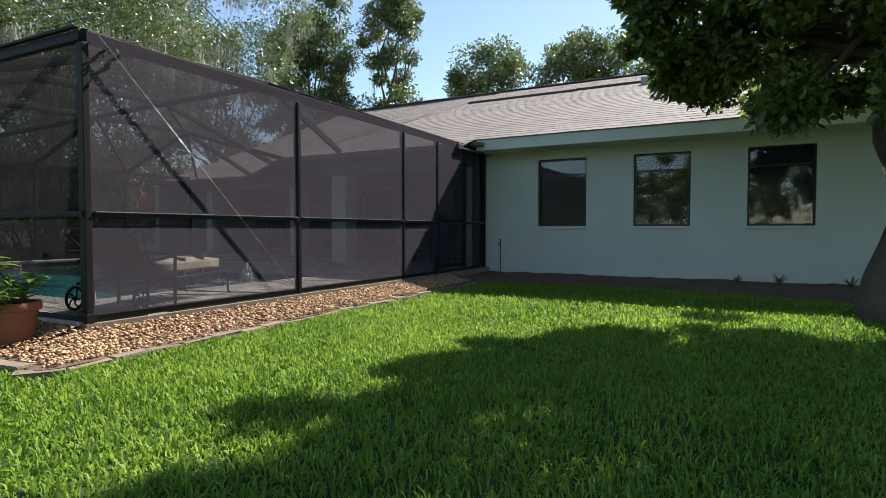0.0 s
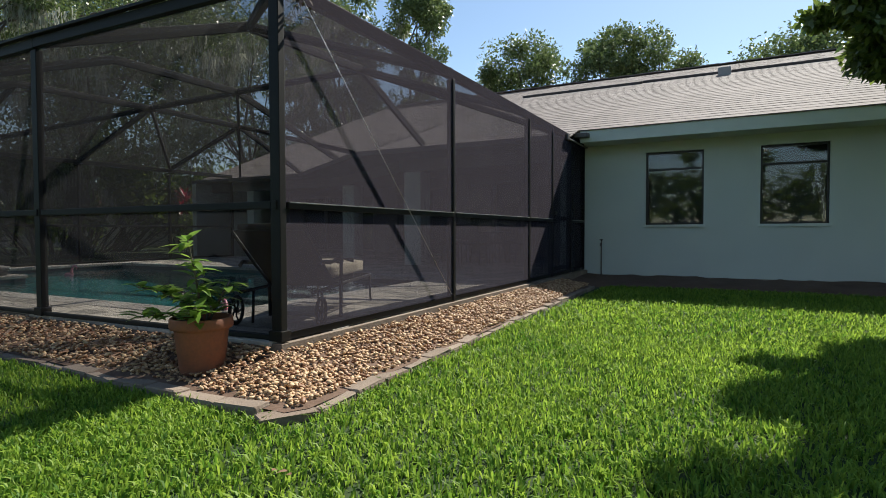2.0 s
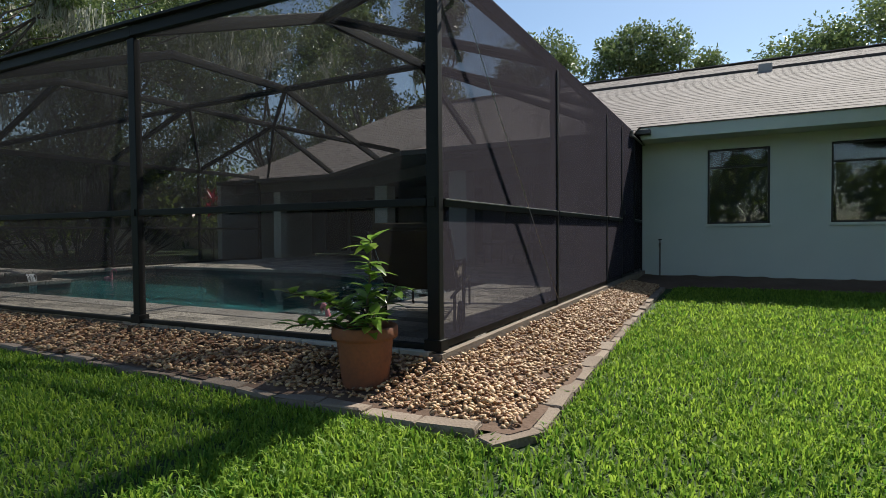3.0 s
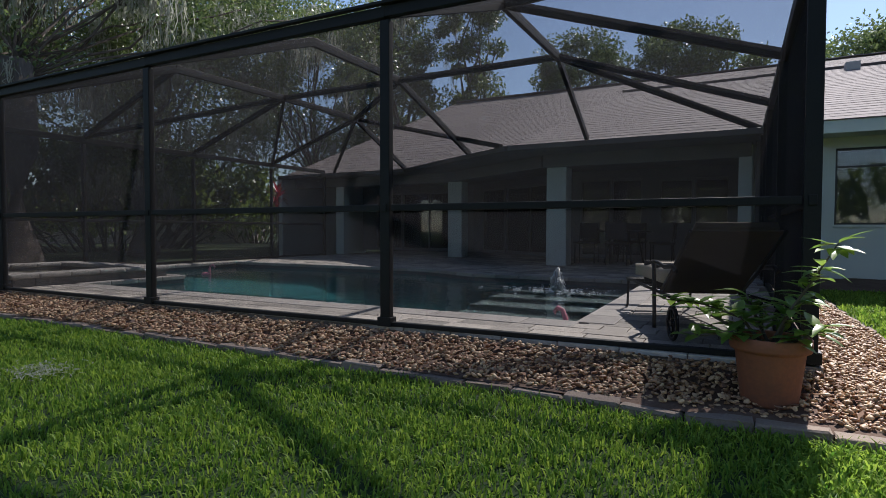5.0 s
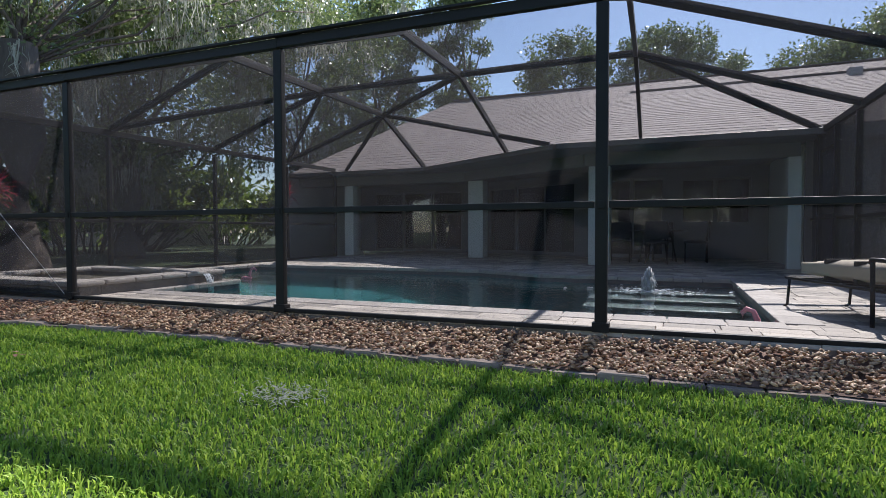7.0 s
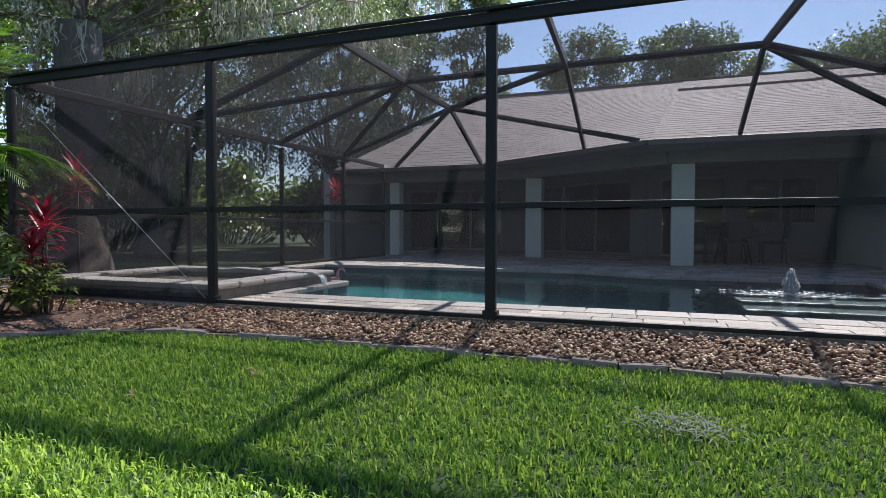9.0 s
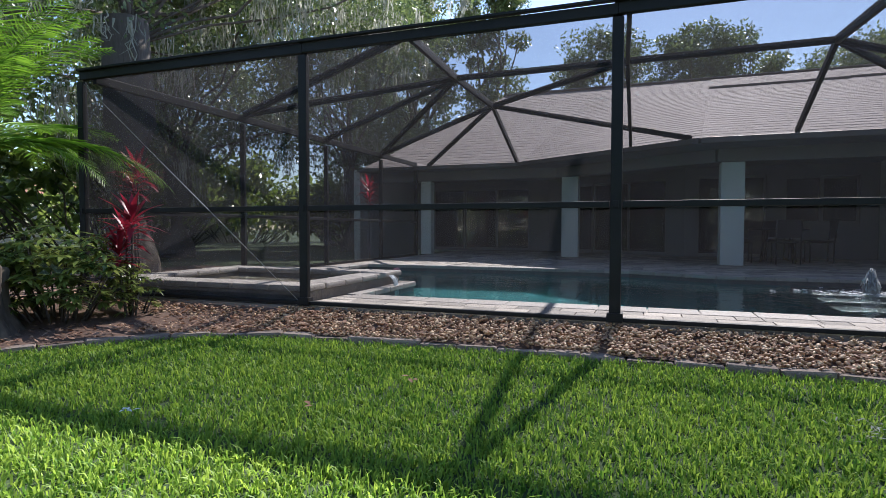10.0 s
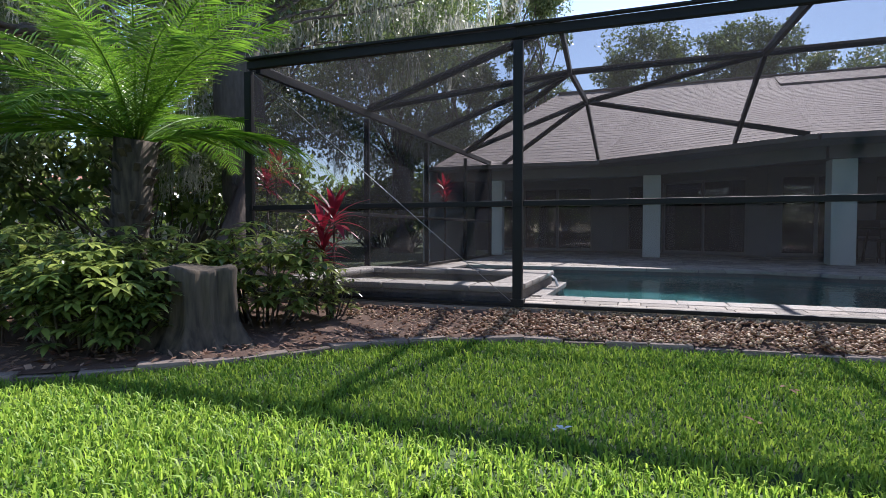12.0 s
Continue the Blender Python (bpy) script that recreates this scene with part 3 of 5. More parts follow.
# roof planes, laid in lapped shingle courses


def roof_course(bm, a, b, c, d, thick=0.007):
    """One lapped course of single shingles: each lower edge stands proud of the course below."""
    n = (b - a).cross(d - a).normalized()
    if n.z < 0:
        n = -n
    m = max(1, round((b - a).length / 0.3))
    cuts = [0.0] + [min(1.0, max(0.0, (q + random.uniform(-0.3, 0.3)) / m)) for q in range(1, m)] + [1.0]
    for s0, s1 in zip(cuts, cuts[1:]):
        up = n * thick * random.uniform(0.75, 1.25)
        p, q, r, t = lerp(a, b, s0), lerp(a, b, s1), lerp(d, c, s1), lerp(d, c, s0)
        v = [bm.verts.new(w) for w in (p + up, q + up, r + n * 0.002, t + n * 0.002, p - n * 0.01, q - n * 0.01)]
        bm.faces.new((v[0], v[1], v[2], v[3]))
        bm.faces.new((v[4], v[5], v[1], v[0]))


def lerp(a, b, t):
    return Vector(a) * (1 - t) + Vector(b) * t


def roof_plane(lo_a, lo_b, hi_b, hi_a, name="roof"):
    """A roof slope between its eave (lo_a to lo_b) and its top (hi_a to hi_b)."""
    bm = bmesh.new()
    bm.faces.new([bm.verts.new(Vector(p) - Vector((0, 0, 0.01))) for p in (lo_a, lo_b, hi_b, hi_a)])
    bmesh.ops.recalc_face_normals(bm, faces=bm.faces)
    ob = part(name, bm, M_SHINGLE, house)
    run = max((Vector(hi_a) - Vector(lo_a)).length, (Vector(hi_b) - Vector(lo_b)).length)
    k = max(1, round(run / 0.27))
    bm = bmesh.new()
    for i in range(k):
        a, b = lerp(lo_a, hi_a, i / k), lerp(lo_b, hi_b, i / k)
        c, d = lerp(lo_b, hi_b, (i + 1) / k), lerp(lo_a, hi_a, (i + 1) / k)
        roof_course(bm, a, b, c, d)
    tagged(part("shingle_layer", bm, M_SHINGLE, ob), kind="stuff")
    return ob


def zp(v):
    return ZE + S * v


# three slopes that share one ridge; the upper quarter is lapped one step higher
YR, ZR = 17.3, 5.96
FR = 0.745
STEP = Vector((0, 0, 0.07))


def slope(lo_a, lo_b, hi_b, hi_a, stepped=True):
    if not stepped:
        roof_plane(lo_a, lo_b, hi_b, hi_a)
        return
    ma, mb = lerp(lo_a, hi_a, FR), lerp(lo_b, hi_b, FR)
    roof_plane(lo_a, lo_b, mb, ma)
    roof_plane(ma + STEP, mb + STEP, Vector(hi_b) + STEP * 0.2, Vector(hi_a) + STEP * 0.2)
    # added dark strip: the step's shaded face, drawn by colour
    part("step_flashing", bmbeam(ma + STEP * 0.42, mb + STEP * 0.42, 0.02, 0.055, bevel=0.002), M_SHINGLE_DK, house)


slope((0.1, 7.53, zp(0.57)), (13.3, 7.53, zp(0.57)), (13.3, YR, ZR), (0.1, YR, ZR))
slope((-4.4, 6.96, ZE), (0.1, 6.96, ZE), (0.1, YR, ZR), (-3.3, YR, ZR))
slope((-8.4, 9.63, ZE), (-4.4, 6.96, ZE), (-3.3, YR, ZR), (-7.0, YR, ZR), False)
slope((-13.0, 9.63, ZE), (-8.4, 9.63, ZE), (-7.0, YR, ZR), (-10.6, YR, ZR), False)
bm = bmesh.new()
bm.faces.new([bm.verts.new(p) for p in ((-13.0, 9.63, ZE), (-10.6, YR, ZR), (-13.0, 25.0, ZE))])
bm.faces.new([bm.verts.new(p) for p in ((-13.0, 25.0, ZE), (-10.6, YR, ZR), (13.3, YR, ZR), (13.3, 25.0, ZE))])
part("roof_back", bm, M_SHINGLE, house)
for k in range(26):
    x = -10.6 + k * 0.9
    part("ridge_cap", bmbeam((x, YR, ZR + 0.03), (x + 0.92, YR, ZR + 0.045), 0.3, 0.03, bevel=0.008), M_SHINGLE, house)
part("roof_vent", bmbox(2.1, 2.42, 14.3, 14.6, 4.88, 5.14, bevel=0.02), M_FARROOF2, house, "small grey metal roof vent")

# lanai eave: gutter, soffit beam, ceiling
for a, b in (((0.1, 6.9, 2.36), (-4.4, 6.9, 2.36)), ((-4.42, 6.9, 2.36), (-8.4, 9.56, 2.36)), ((-8.42, 9.57, 2.36), (-13.0, 9.57, 2.36))):
    part("gutter", bmbeam(a, b, 0.12, 0.11, bevel=0.015), M_GUTTER, house, "dark bronze gutter")
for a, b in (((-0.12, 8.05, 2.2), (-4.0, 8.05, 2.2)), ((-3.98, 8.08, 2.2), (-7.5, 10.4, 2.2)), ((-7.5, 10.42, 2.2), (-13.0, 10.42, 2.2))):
    part("header_beam", bmbeam(a, b, 0.25, 0.26), M_WALL_SHADED, house, "stucco header beam across the lanai")
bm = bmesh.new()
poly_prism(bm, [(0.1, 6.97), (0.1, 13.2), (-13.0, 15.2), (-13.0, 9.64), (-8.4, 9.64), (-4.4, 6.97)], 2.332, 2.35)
tagged(part("ceiling", bm, M_WALL_SHADED), "plain stucco lanai ceiling in deep shade", "ceiling", kind="structure")
for (x, y, wd) in ((-3.72, 8.2, 0.43), (-7.2, 10.4, 0.42), (-11.25, 10.5, 0.3), (-0.22, 7.95, 0.22)):
    part("column", bmbox(x - wd / 2, x + wd / 2, y - wd / 2, y + wd / 2, 0.0, 2.07, bevel=0.015), M_WALL, house, "square pale stucco column")

# back wall of the lanai with sliding glass doors
ANGLED = pose(-8.35, 14.0, 0, 0, 0, math.degrees(math.atan2(-2.4, 4.0)))
wall_with_holes("wall", -4.4, -0.12, 0.0, 2.33, 11.6, 0.2, [(-4.1, -2.5, 0.02, 2.1), (-2.1, -0.5, 0.85, 2.05)], M_WALL_SHADED, house)
wall_with_holes("wall", -13.0, -8.3, 0.0, 2.33, 14.0, 0.2, [(-12.4, -9.0, 0.02, 2.1)], M_WALL_SHADED, house)
wall_with_holes("wall", 0.0, 4.66, 0.0, 2.33, 0.0, 0.2, [(0.5, 4.1, 0.02, 2.1)], M_WALL_SHADED, house).matrix_local = ANGLED
part("wall", bmbox(-13.2, -13.0, 9.7, 14.2, -0.3, 2.4), M_WALL, house)


def slider(width, z0, z1, place):
    """A glazed opening, its foot's corner at the given place."""
    d = base("sliding_door", "dark sliding glass door under the lanai ceiling", "sliding door", kind="structure", group="lanai doors")
    d.matrix_world = place
    n = 2 if width < 2 else 3
    for i in range(n):
        a, b, y = width * i / n, width * (i + 1) / n, 0.02 + 0.055 * (i % 2)
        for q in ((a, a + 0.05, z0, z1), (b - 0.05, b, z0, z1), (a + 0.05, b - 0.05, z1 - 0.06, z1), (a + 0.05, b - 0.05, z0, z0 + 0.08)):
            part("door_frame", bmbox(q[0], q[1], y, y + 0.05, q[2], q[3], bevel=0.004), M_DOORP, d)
        part("pane", bmbox(a + 0.05, b - 0.05, y + 0.02, y + 0.026, z0 + 0.08, z1 - 0.06), M_GLASS, d)
    part("interior_dark_sheet", bmbox(-0.1, width + 0.1, 0.203, 0.22, z0, z1 + 0.1), M_ROOM_DARK, d)


slider(1.6, 0.02, 2.1, pose(-4.1, 11.6, 0))
slider(1.6, 0.85, 2.05, pose(-2.1, 11.6, 0))
slider(3.4, 0.02, 2.1, pose(-12.4, 14.0, 0))
slider(3.6, 0.02, 2.1, ANGLED @ pose(0.5, 0, 0))

# ---- trees ----
def limb(bm, a, b, r0, r1, wob=0.1, n=5, sides=7):
    a, b = Vector(a), Vector(b)
    ln = (b - a).length
    pts = [a]
    for i in range(1, n):
        t = i / n
        pts.append(lerp(a, b, t) + Vector((random.uniform(-1, 1), random.uniform(-1, 1), random.uniform(-0.3, 1))) * wob * ln * math.sin(math.pi * t))
    pts.append(b)
    tube(bm, pts, [r0 + (r1 - r0) * i / n for i in range(n + 1)], sides)
    return pts


def moss_strands(n, tops, length, width):
    """Hanging ribbons, each of four quads, wavering as they fall."""
    tops = np.asarray(tops, float)
    # beards of fourteen strands hang from one twig
    beard = np.arange(n) // 14
    m = beard[-1] + 1
    root = tops[rng.integers(0, len(tops), m)] + rng.normal(size=(m, 3)) * np.array([0.35, 0.35, 0.2])
    p = root[beard] + rng.normal(size=(n, 3)) * np.array([0.09, 0.09, 0.07])
    ln = (length * (0.2 + 0.7 * rng.random(m)))[beard] * (0.35 + 0.65 * rng.random(n))
    ang = rng.random(n) * math.pi
    sx, sy = np.cos(ang), np.sin(ang)
    rows = []
    for k in range(5):
        t = k / 4
        w = width * (1 - 0.75 * t) * (0.7 + 0.6 * rng.random(n))
        off = rng.normal(size=(n, 2)) * 0.07 * t
        cx, cy, cz = p[:, 0] + off[:, 0], p[:, 1] + off[:, 1], p[:, 2] - ln * t
        rows.append(np.stack([cx - sx * w, cy - sy * w, cz], 1))
        rows.append(np.stack([cx + sx * w, cy + sy * w, cz], 1))
    co = np.stack(rows, 1).reshape(-1, 3)
    i = np.arange(n)[:, None] * 10
    f = np.concatenate([i + np.array([2 * k, 2 * k + 1, 2 * k + 3, 2 * k + 2]) for k in range(4)], 0)
    return co, f


def tree(at, height, spread, trunk_r, nleaf, leaf, label, clumps=40, moss=0, material=None, lean=(0, 0), low=0.3, flat=0.7, seed=1, category="tree", crown_at=None, boughs=(), puff=1.0, thick=1.0, moss_len=1.3, flare=1.7):
    random.seed(seed)
    at = Vector(at)
    th = base("oak_tree", label, category, at=at)
    fork = Vector((lean[0] * 0.4, lean[1] * 0.4, height * low))
    bm = bmesh.new()
    tube(bm, [(0, 0, -0.1), (0, 0, 0.15), (0.02, 0, 0.5), fork * 0.6 + Vector((0.05, 0.03, 0)), fork],
         [trunk_r * flare, trunk_r * (flare + 0.8) / 2, trunk_r * 1.03, trunk_r * 0.95, trunk_r * 0.85], 14)
    centres, radii = [], []
    cc = Vector((lean[0], lean[1], height * (1 + low) / 2)) if crown_at is None else Vector(crown_at) - at
    for i in range(clumps):
        a = random.uniform(0, 2 * math.pi)
        rr = spread * math.sqrt(random.random())
        zz = random.uniform(-1, 1)
        k = math.sqrt(max(0.05, 1 - (zz * 0.9) ** 2))
        c = cc + Vector((rr * k * math.cos(a), rr * k * math.sin(a), zz * height * (1 - low) / 2))
        centres.append(c)
        radii.append(spread * puff * random.uniform(0.16, 0.34))
    for x, y, z, r in boughs:
        for k in range(4):
            centres.append(Vector((x, y, z)) - at + Vector((random.gauss(0, 0.25), random.gauss(0, 0.25), random.gauss(0, 0.18))))
            radii.append(r * random.uniform(0.4, 0.7))
    for i, c in enumerate(centres):
        if i % 4 == 0:
            limb(bm, fork if i % 8 else fork * 0.9, c, thick * trunk_r * random.uniform(0.25, 0.5) if c.z > fork.z + 1 else 0.05, 0.02, 0.08)
    part("trunk", bm, M_BARK, th)
    co, f = leaves(nleaf, centres, radii, leaf, leaf * 0.55, flat=flat, shell=0.35)
    mesh_np("crown", co, f, material or M_LEAF, th)
    if moss:
        tops = [c - Vector((0, 0, r * 0.4)) for c, r in zip(centres, radii)]
        co, f = moss_strands(moss, tops, moss_len, 0.017)
        tagged(mesh_np("hanging_moss", co, f, M_MOSS, th), "grey hanging moss strands", kind="stuff")
    return th


OAK = "tall live oak with dark green crown"
# beyond the house
tree((-7.4, 25.3, GZ), 10.7, 2.3, 0.25, 20000, 0.17, "round oak crown rising behind the house ridge", 60, low=0.45, seed=2, puff=1.45)
tree((-3.4, 26.6, GZ), 11.0, 2.0, 0.25, 16000, 0.17, "broad oak crown rising behind the house ridge", 56, low=0.45, seed=3, puff=1.45)
tree((-1.2, 26.8, GZ), 10.4, 2.0, 0.25, 16000, 0.17, "broad oak crown rising behind the house ridge", 56, low=0.45, seed=33, puff=1.45)
tree((-13.2, 24.4, GZ), 14.4, 2.0, 0.24, 22000, 0.18, "tall slender oak with open crown behind the cage", 60, low=0.38, seed=4, puff=1.45, moss=150)
tree((-16.4, 22.1, GZ), 14.4, 2.0, 0.24, 22000, 0.18, "tall slender oak with open crown behind the cage", 60, low=0.35, seed=5, puff=1.45, moss=150)
tree((-19.2, 22.6, GZ), 13.2, 2.1, 0.24, 20000, 0.18, "tall slender oak with open crown behind the cage", 60, low=0.35, seed=35, puff=1.45, moss=150)
tree((-9.6, 31, GZ), 9.0, 2.6, 0.25, 9000, 0.2, "low oak crown behind the house", 40, low=0.3, seed=12, puff=1.45)
tree((4.5, 30, GZ), 10.6, 2.8, 0.25, 18000, 0.18, "oak crown showing over the roof ridge", 60, low=0.4, seed=6, puff=1.45)
tree((9.0, 31, GZ), 12.2, 3.4, 0.25, 20000, 0.18, "oak crown showing over the roof ridge", 60, low=0.4, seed=7, puff=1.45)
# the yard's far side, mirrored in the windows
for i, x in enumerate((-15, 1, 15)):
    tree((x, -27, GZ), 8.5 + i % 2, 3.0, 0.28, 7000, 0.3, "dark oak on the far side of the yard", 40, low=0.3, seed=80 + i, material=M_LEAF_N)
# large mossy oaks beside the cage
tree((-13.6, 2.6, GZ), 10.5, 5.5, 0.42, 46000, 0.10, "large mossy live oak beside the pool cage", 70, moss=4200, low=0.42, thick=0.18, seed=8, crown_at=(-15.8, 7.8, 8.4),
     boughs=((-13.5, 3.0, 6.0, 1.0), (-14.5, 4.0, 7.0, 1.2), (-12.8, 4.8, 6.6, 1.0), (-15.5, 2.2, 6.4, 1.2), (-13.2, 1.4, 6.6, 1.0), (-14.4, 5.4, 5.6, 1.0), (-16.0, 4.0, 5.6, 1.2)))
tree((-19.5, 9.5, GZ), 12.5, 5.5, 0.45, 40000, 0.135, "large mossy live oak behind the pool cage", 70, moss=3000, low=0.25, thick=0.3, seed=9)
tree((-16.5, 15.5, GZ), 13.5, 5.0, 0.40, 40000, 0.135, "large mossy live oak behind the pool cage", 70, moss=3000, low=0.25, thick=0.3, seed=10)
tree((-15.2, -0.6, GZ), 9.0, 4.2, 0.28, 26000, 0.10, "mossy live oak over the planting bed", 60, moss=3000, low=0.40, thick=0.5, seed=11, crown_at=(-17.0, 1.5, 6.0))
tree((-24, 3, GZ), 12, 5.5, 0.4, 26000, 0.2, "mossy live oak far across the lawn", 60, moss=500, low=0.22, seed=13)
tree((-27, 16, GZ), 13, 6.5, 0.4, 26000, 0.22, "mossy live oak far across the lawn", 60, moss=500, low=0.2, seed=14)
# oak on the lawn by the garden wall
tree((6.27, 4.88, GZ), 8.0, 5.0, 0.27, 150000, 0.105, "live oak on the lawn with overhanging mossy boughs", 170, moss=30, moss_len=0.45, material=M_LEAF_N, low=0.40,
     seed=15, puff=0.62, crown_at=(9.1, 2.5, 6.0), flare=1.75, boughs=((3.75, 4.95, 3.2, 0.4), (3.95, 5.1, 2.9, 0.45), (4.1, 5.2, 2.7, 0.5), (3.7, 4.7, 3.7, 0.5), (4.3, 5.0, 2.9, 0.6), (4.5, 5.3, 3.1, 0.7), (4.8, 4.8, 2.8, 0.6), (4.0, 4.4, 4.6, 0.5), (4.3, 3.8, 5.4, 0.6), (4.8, 4.0, 6.2, 0.7), (4.9, 4.2, 5.6, 0.8), (5.3, 4.0, 6.4, 1.0), (6.2, 3.6, 6.8, 1.1),
     (3.95, 4.8, 3.8, 0.45), (4.3, 4.6, 3.3, 0.6), (4.6, 4.9, 2.6, 0.5), (5.2, 4.5, 2.2, 0.6), (5.6, 5.2, 2.4, 0.6),
                                                (4.9, 5.2, 3.4, 0.8), (5.6, 4.2, 3.3, 0.8), (4.0, 5.2, 4.3, 0.45), (4.4, 4.3, 4.5, 0.7), (6.3, 3.9, 2.35, 0.5), (4.5, 5.4, 4.2, 0.8),
                                                (5.0, 4.6, 4.1, 0.9), (5.9, 4.8, 3.9, 0.9), (6.9, 4.4, 2.5, 0.6), (7.4, 5.0, 3.2, 0.7), (5.2, 3.4, 4.8, 0.9), (6.2, 2.4, 5.0, 1.0),
                                                (7.4, 2.6, 4.6, 1.0), (8.4, 3.6, 4.4, 1.0), (5.0, 2.2, 5.4, 1.0), (5.6, 3.0, 5.6, 1.1), (6.2, 4.4, 5.4, 1.1), (5.3, 3.2, 6.2, 1.0),
                                                (5.0, 5.6, 3.6, 0.8), (5.6, 6.2, 3.4, 0.8), (6.4, 6.0, 3.2, 0.9), (5.4, 6.6, 2.9, 0.6), (6.6, 3.0, 5.8, 1.2), (5.8, 4.6, 4.8, 1.0)))


def hedge(at, size, n, leaf, label, name="shrub", material=None, seed=1, category="shrub", k=40):
    random.seed(seed)
    th = base(name, label, category, at=at)
    sx, sy, sz = size
    cs, rs = [], []
    bm = bmesh.new()
    for i in range(k):
        c = Vector((random.uniform(-sx, sx), random.uniform(-sy, sy), sz * random.uniform(0.35, 0.95)))
        cs.append(c)
        rs.append(min(sx, sy, sz) * random.uniform(0.3, 0.55))
        if i % 3 == 0:
            limb(bm, (c.x * 0.4, c.y * 0.4, -0.05), c, 0.012 + sz * 0.008, 0.005, 0.08, 4, 5)
    part("branching_stem", bm, M_BARK, th)
    co, f = leaves(n, cs, rs, leaf, leaf * 0.5, shell=0.2)
    co[:, 2] = np.maximum(co[:, 2], 0.02)
    mesh_np("foliage", co, f, material or M_SHRUB, th)
    return th


for i, (x, y, sx, sy, sz) in enumerate(((-18, -25, 9, 1.6, 5.0), (0, -25, 9, 1.6, 5.3), (18, -25, 9, 1.6, 5.0), (24, -8, 1.6, 14, 4.2), (-25, 12, 1.6, 9, 4.6), (-26, -3, 1.6, 7, 3.4), (-33, 8, 3, 9, 3.2), (-31, 26, 6, 4, 3.5), (-20, 32, 7, 3, 4.6), (-34, -10, 3, 9, 3.0), (-20, 22, 3, 2, 3.4))):
    hedge((x, y, GZ), (sx, sy, sz), 5000, 0.45, "dense dark hedge closing the far lawn", "hedge", M_LEAF_N, 30 + i, "hedge", 170)


def far_house(at, w, d, h, roofm, label, turn=0):
    th = base("neighbour_house", label, "house", at=at)
    th.rotation_euler = (0, 0, radians(turn))
    part("wall", bmbox(-w / 2, w / 2, -d / 2, d / 2, 0, h), M_FARWALL, th)
    bm = bmesh.new()
    o = 0.6
    a = [bm.verts.new(p) for p in ((-w / 2 - o, -d / 2 - o, h), (w / 2 + o, -d / 2 - o, h), (w / 2 + o, d / 2 + o, h), (-w / 2 - o, d / 2 + o, h))]
    r = [bm.verts.new((-w / 2 + d * 0.45, 0, h + d * 0.24)), bm.verts.new((w / 2 - d * 0.45, 0, h + d * 0.24))]
    for f in ((a[0], a[1], r[1], r[0]), (a[1], a[2], r[1]), (a[2], a[3], r[0], r[1]), (a[3], a[0], r[0]), (a[3], a[2], a[1], a[0])):
        bm.faces.new(f)
    part("roof", bm, roofm, th)
    for x in (-w * 0.3, 0.0, w * 0.3):
        wn = part("window", bmbox(x - 0.6, x + 0.6, -d / 2 - 0.05, -d / 2 - 0.01, 0.9, 2.1, bevel=0.01), M_WINFRAME, th)
        # opaque far panes, coloured as dark as the unlit rooms behind them
        part("pane", bmbox(x - 0.55, x + 0.55, -d / 2 - 0.062, -d / 2 - 0.052, 0.95, 2.05), M_ROOM_DARK, wn)
    return th


far_house((-40, 24, GZ), 16, 9, 2.6, M_FARROOF, "distant house with orange-brown hipped roof", 40)
far_house((-44, 2, GZ), 16, 9, 2.4, M_FARROOF2, "distant house with pale grey roof beyond the trees", 80)

# ---- kerb, beds ----
KERB = [(0.60, 6.35), (0.70, 3.2), (0.86, -0.55), (0.80, -0.66), (0.2, -0.67), (-1.6, -0.58), (-4.0, -0.55), (-6.5, -0.50), (-8.1, -0.58),
        (-8.75, -0.80), (-9.25, -1.20), (-9.6, -1.68), (-9.95, -2.10), (-10.5, -2.6), (-11.4, -3.2), (-13.0, -3.9), (-15.5, -4.6)]
KT = -0.15         # top of the kerb

kerb = base("garden_kerb", "row of weathered concrete edging blocks between gravel and lawn", "kerb", kind="structure")


def resample(pts, step):
    out, carry = [], 0.0
    for (x0, y0), (x1, y1) in zip(pts, pts[1:]):
        ln = math.hypot(x1 - x0, y1 - y0)
        t = carry
        while t < ln:
            out.append((x0 + (x1 - x0) * t / ln, y0 + (y1 - y0) * t / ln, math.atan2(y1 - y0, x1 - x0)))
            t += step
        carry = t - ln
    return out


random.seed(3)
kerb_meshes = []
for k in range(4):
    bm = bmbox(-0.148, 0.148, -0.055, 0.055, -0.11, 0.0, bevel=0.012)
    for v in bm.verts:
        v.co += Vector((random.uniform(-1, 1), random.uniform(-1, 1), random.uniform(-1, 1))) * 0.005
    me = bpy.data.meshes.new("edging_block")
    bm.to_mesh(me)
    bm.free()
    me.materials.append(M_KERB)
    kerb_meshes.append(me)
for i, (x, y, a) in enumerate(resample(KERB, 0.305)):
    ob = new("edging_block", kerb_meshes[i % 4])
    ob.matrix_world = pose(x, y, KT + random.uniform(-0.014, 0.01), random.uniform(-2, 2), random.uniform(-2, 2), math.degrees(a) + random.uniform(-2, 2))
    ob.parent = kerb

CAGE_EDGE = [(-11.34, -0.05), (0.10, 0.05), (0.10, 6.9)]    # the bed is heaped up to the deck here
BED = KERB + [(-15.5, 6.0), (-11.34, 6.0)] + CAGE_EDGE
bm = bmesh.new()
f0 = bm.faces.new([bm.verts.new((x, y, (-0.04 if x < 0 else -0.07) if (x, y) in CAGE_EDGE else -0.155)) for x, y in BED])
bmesh.ops.triangulate(bm, faces=[f0])
tagged(part("planting_bed", bm, M_BED), "brown soil under pebbles and dry leaves along the cage", "planting bed", kind="structure")


